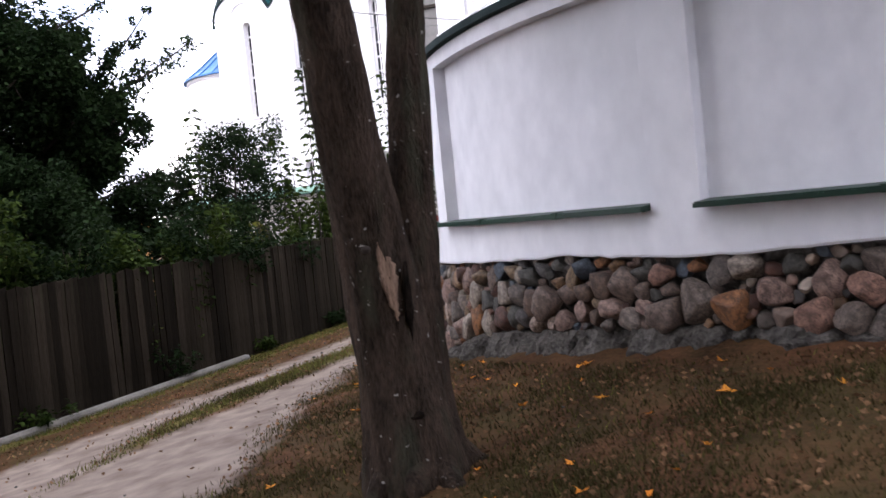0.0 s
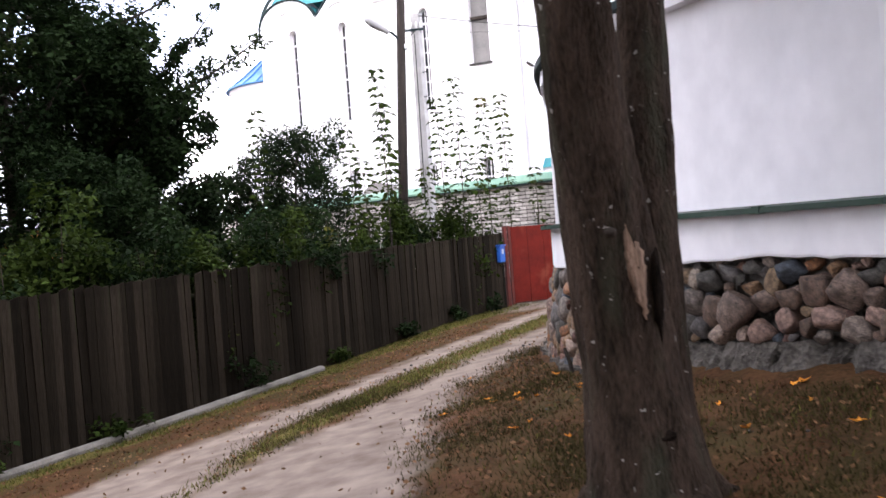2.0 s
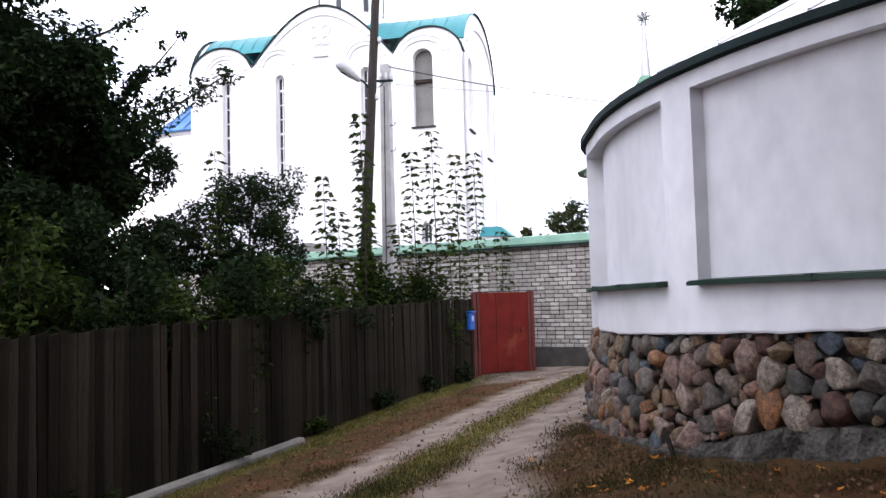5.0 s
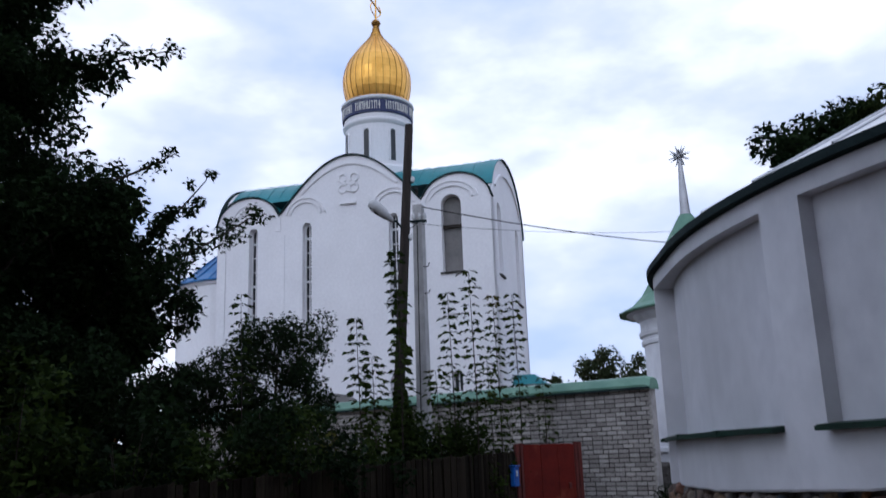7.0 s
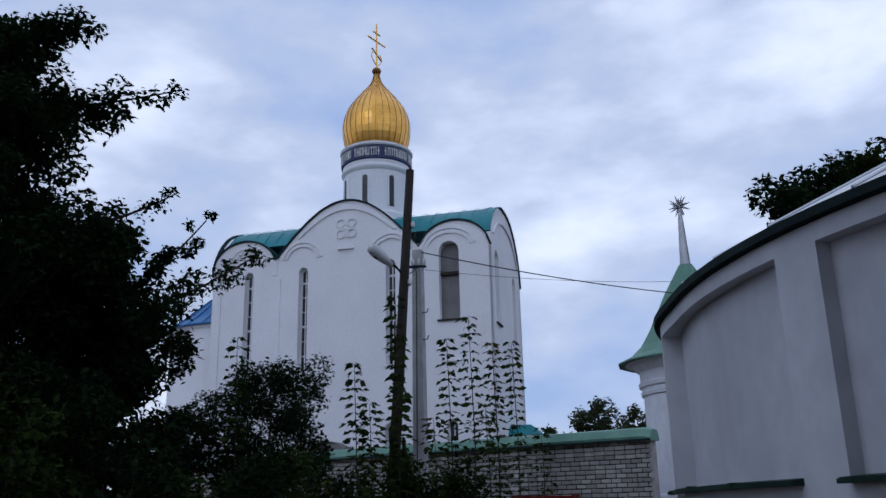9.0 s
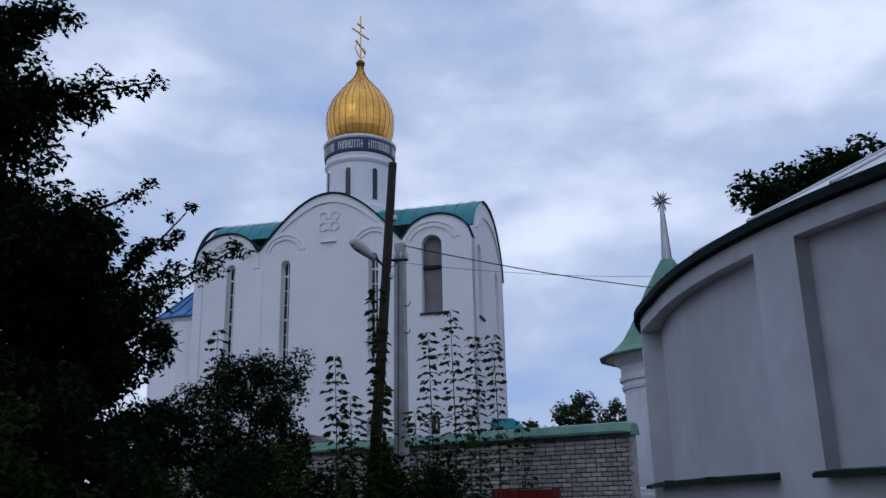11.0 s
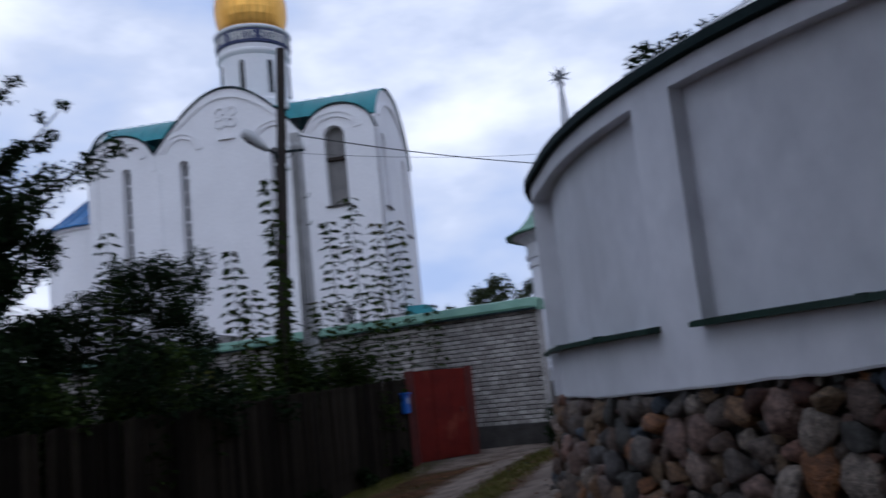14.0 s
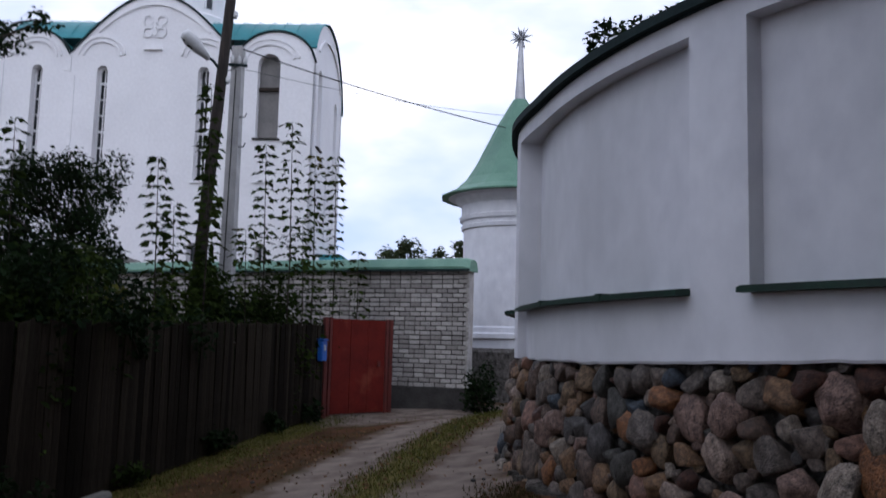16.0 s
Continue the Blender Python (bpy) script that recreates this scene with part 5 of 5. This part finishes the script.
OVAL = ((1, 0.015), (0.6, 0.03), (1, 0.02), (0.6, 0.005))
LOBED = ((0.55, 0.012), (0.42, 0.006), (1, 0.022), (0.5, 0.008), (1.1, 0.03), (0.52, 0.012), (1, 0.016), (0.42, 0.005))


def litter(name, label, pts, size, mat, seed, outline=OVAL):
    g = np.random.default_rng(seed)
    n = len(pts)
    a = g.random(n) * 6.283
    s = size * g.uniform(0.5, 1.4, n)
    out = []
    for k, (r, lift) in enumerate(outline):
        ang = a + k * 2 * math.pi / len(outline)
        out.append(pts + np.stack([np.cos(ang) * s * r, np.sin(ang) * s * r, lift + g.random(n) * size * 0.5], 1))
    v = np.stack(out, 1).reshape(-1, 3)
    ob = part_mesh(name, raw(name, v, np.arange(len(outline) * n).reshape(-1, len(outline))), mat)
    return tagged(ob, label, "leaves", kind="stuff")


litter("fallen_leaves", "dry brown fallen leaves strewn over the bank", scatter(11000, -8.5, 4.5, 1.5, 20, litter_chance), 0.020, LITTER, 6)
litter("fallen_leaves", "bright orange fallen maple leaves on the bank", scatter(55, -3.5, 4.2, 4.0, 12, litter_chance), 0.052, YELLOW_LEAF, 7, LOBED)
pebbles = bmesh.new()
for x, y, z in scatter(70, -7, 1.5, 5, 19, lambda x, y: 0.25 + 0.75 * (1 - track(x, y)[0]) * 0.5):
    s = 0.012 + 0.025 * gg.random() ** 2
    bmesh.ops.create_icosphere(pebbles, subdivisions=1, radius=s, matrix=Matrix.Translation((x, y, z)) @ Matrix.Diagonal((1, 1.3, 0.7, 1)))
tagged(part("pebbles", pebbles, OLD_CONCRETE), "small grey stones scattered on the earth", "pebbles", kind="stuff")

# ---- pieces: fence boards ----
board_meshes = []
for i in range(7):
    bm = bmesh.new()
    w = 0.128 + 0.012 * (i % 3)
    topcut = [0.0, 0.03, -0.02, 0.015, -0.035, 0.02, 0.04][i]
    vs = [(-w / 2, 0), (w / 2, 0), (w / 2 + 0.003 * (i - 3), 1 + topcut * 0.3), (-w / 2 + 0.002 * (3 - i), 1 - topcut * 0.3)]
    lo = [bm.verts.new((x, -0.012, z)) for x, z in vs]
    hi = [bm.verts.new((x, 0.012, z)) for x, z in vs]
    bm.faces.new(lo)
    bm.faces.new(hi[::-1])
    for k in range(4):
        bm.faces.new((lo[k], hi[k], hi[(k + 1) % 4], lo[(k + 1) % 4]))
    bmesh.ops.recalc_face_normals(bm, faces=bm.faces)
    me = bpy.data.meshes.new("board")
    bm.to_mesh(me)
    bm.free()
    me.materials.append(BOARD)
    board_meshes.append(me)
bgn = np.random.default_rng(9)
s = 0.0
while s < total - 0.05:
    x, y, z, a = fence_at(s)
    low = ground_z(x, y) - 0.03 + 0.05 * bgn.random()
    high = z + bgn.normal() * 0.013
    ob = new("board", board_meshes[bgn.integers(7)])
    ob.parent = fence
    ob.matrix_world = pose(x, y, low, bgn.normal() * 0.5, bgn.normal() * 0.5, math.degrees(a) + bgn.normal() * 1.5) @ Matrix.Diagonal((1, 1, high - low, 1))
    s += 0.131 + 0.010 * bgn.random()

# ---- pieces: plinth stones ----
stone_meshes = []
for i in range(12):
    bm = bmesh.new()
    bmesh.ops.create_icosphere(bm, subdivisions=3, radius=1.0)
    for v in bm.verts:
        q = v.co.normalized()
        k = 1 + 0.22 * noise.noise(q * 1.3 + Vector((i * 7.1, 0, 0))) + 0.10 * noise.noise(q * 3 + Vector((0, i * 5.3, 0)))
        m = max(abs(q.x), abs(q.y), abs(q.z))
        v.co = q * k * (0.80 + 0.20 / m * 0.8)
    for _ in range(9):
        d = Vector(noise.random_unit_vector())
        cut = 0.50 + 0.30 * noise.random()
        for v in bm.verts:
            over = v.co.dot(d) - cut
            if over > 0:
                v.co -= d * over * 0.85
    me = bpy.data.meshes.new("stone")
    bm.to_mesh(me)
    bm.free()
    me.materials.append(STONE)
    me.polygons.foreach_set("use_smooth", [True] * len(me.polygons))
    stone_meshes.append(me)
stg = np.random.default_rng(14)
placed = []
# the large stones first, then ever smaller ones into the gaps
for size, count in ((0.135, 420), (0.11, 2400), (0.088, 6000), (0.068, 7000), (0.045, 6000)):
    for k in range(count):
        a = stg.uniform(radians(150), radians(268))
        gz0 = ground_z(TX + R * math.cos(a), TY + R * math.sin(a))
        hw = size * stg.uniform(0.85, 1.2)
        hh = hw * stg.uniform(0.75, 1.35)
        zc = stg.uniform(min(stone_foot(math.degrees(a)), 0.7) + hh * 0.45, plinth_top(math.degrees(a)) + 0.015 - hh)
        s_ = a * R
        if all(((s_ - q[0]) / (hw + q[2])) ** 2 + ((zc - q[1]) / (hh + q[3])) ** 2 > 0.66 for q in placed if abs(s_ - q[0]) < 0.4):
            placed.append((s_, zc, hw, hh))
placed.sort(key=lambda q: abs(q[0] / R - radians(205)) - 0.3 * (q[2] > 0.09))
rest = bmesh.new()
for i, (s_, zc, hw, hh) in enumerate(placed):
    a = s_ / R
    rad = R - 0.075 + 0.14 * (0.86 - zc) + stg.uniform(-0.03, 0.025) + 0.10 * (1 - smooth(169.5, 171.5, math.degrees(a)))
    dep = min(0.16, hw * 0.95)
    m = Matrix.Rotation(a, 4, "Z") @ Matrix.Translation((rad, 0, zc)) @ Matrix.Rotation(radians(stg.normal() * 24), 4, "X") @ Matrix.Diagonal((dep, hw * 1.2, hh * 1.2, 1))
    if i < 300:
        ob = new("stone", stone_meshes[stg.integers(12)])
        ob.parent = tower
        ob.matrix_basis = m
    else:
        me = stone_meshes[stg.integers(12)]
        k0 = len(rest.verts)
        vs = [rest.verts.new(m @ v.co) for v in me.vertices]
        for p_ in me.polygons:
            rest.faces.new([vs[j] for j in p_.vertices])
STONE_REST = pick_colours(material("field_stone_joined", (0.10, 0.09, 0.085), (0.82, 0.76, 0.72), 0.62, 3.2, 13, 0.5, dist=0.05, c=(0.16, 0.13, 0.115), cpos=0.60, csoft=0.15), STONE_COLOURS, True)
tagged(part("rubble", rest, STONE_REST, tower, smooth=True), kind="stuff")

# ---- pieces: bricks ----
COURSE, BLEN, JNT = 0.112, 0.275, 0.024
brick_meshes = []
for half_ in (0, 1):
    for i in range(4):
        w = (BLEN if not half_ else BLEN / 2) - JNT
        bm = box(0, w, -0.05, 0.014 + 0.004 * (i % 3), 0, COURSE - JNT, 0.006)
        for v in bm.verts:
            v.co += Vector((0.012 * noise.noise(v.co * 9 + Vector((i, 0, 0))), 0.009 * noise.noise(v.co * 7 + Vector((0, i * 3, 0))), 0.007 * noise.noise(v.co * 8 + Vector((0, 0, i * 2)))))
        me = bpy.data.meshes.new("brick")
        bm.to_mesh(me)
        bm.free()
        me.materials.append(BRICK)
        brick_meshes.append(me)
bkg = np.random.default_rng(18)
made = 0
rest = bmesh.new()
for row in range(26):
    z = 0.005 + row * COURSE
    x = 0.0
    if z + COURSE > 2.82:
        break
    first = row % 2
    while x < WLEN - 0.3:
        half_ = first or bkg.random() < 0.12
        first = 0
        w = BLEN / 2 if half_ else BLEN
        m = Matrix.Translation((x, bkg.normal() * 0.004, z + bkg.normal() * 0.002)) @ Matrix.Rotation(radians(bkg.normal() * 0.5), 4, "Y")
        me = brick_meshes[(4 if half_ else 0) + bkg.integers(4)]
        if x < 3.35 and made < 300:
            ob = new("brick", me)
            ob.parent = brick_wall
            ob.matrix_basis = m
            made += 1
        else:
            vs = [rest.verts.new(m @ Vector(c)) for c in ((0, 0.016, 0), (w - JNT, 0.016, 0), (w - JNT, 0.016, COURSE - JNT), (0, 0.016, COURSE - JNT), (0, -0.03, 0), (w - JNT, -0.03, 0), (w - JNT, -0.03, COURSE - JNT), (0, -0.03, COURSE - JNT))]
            for f in ((0, 3, 2, 1), (0, 1, 5, 4), (1, 2, 6, 5), (2, 3, 7, 6), (3, 0, 4, 7)):
                rest.faces.new([vs[k] for k in f])
        x += w
tagged(part("bricks_beyond", rest, BRICK_FAR, brick_wall), kind="stuff")
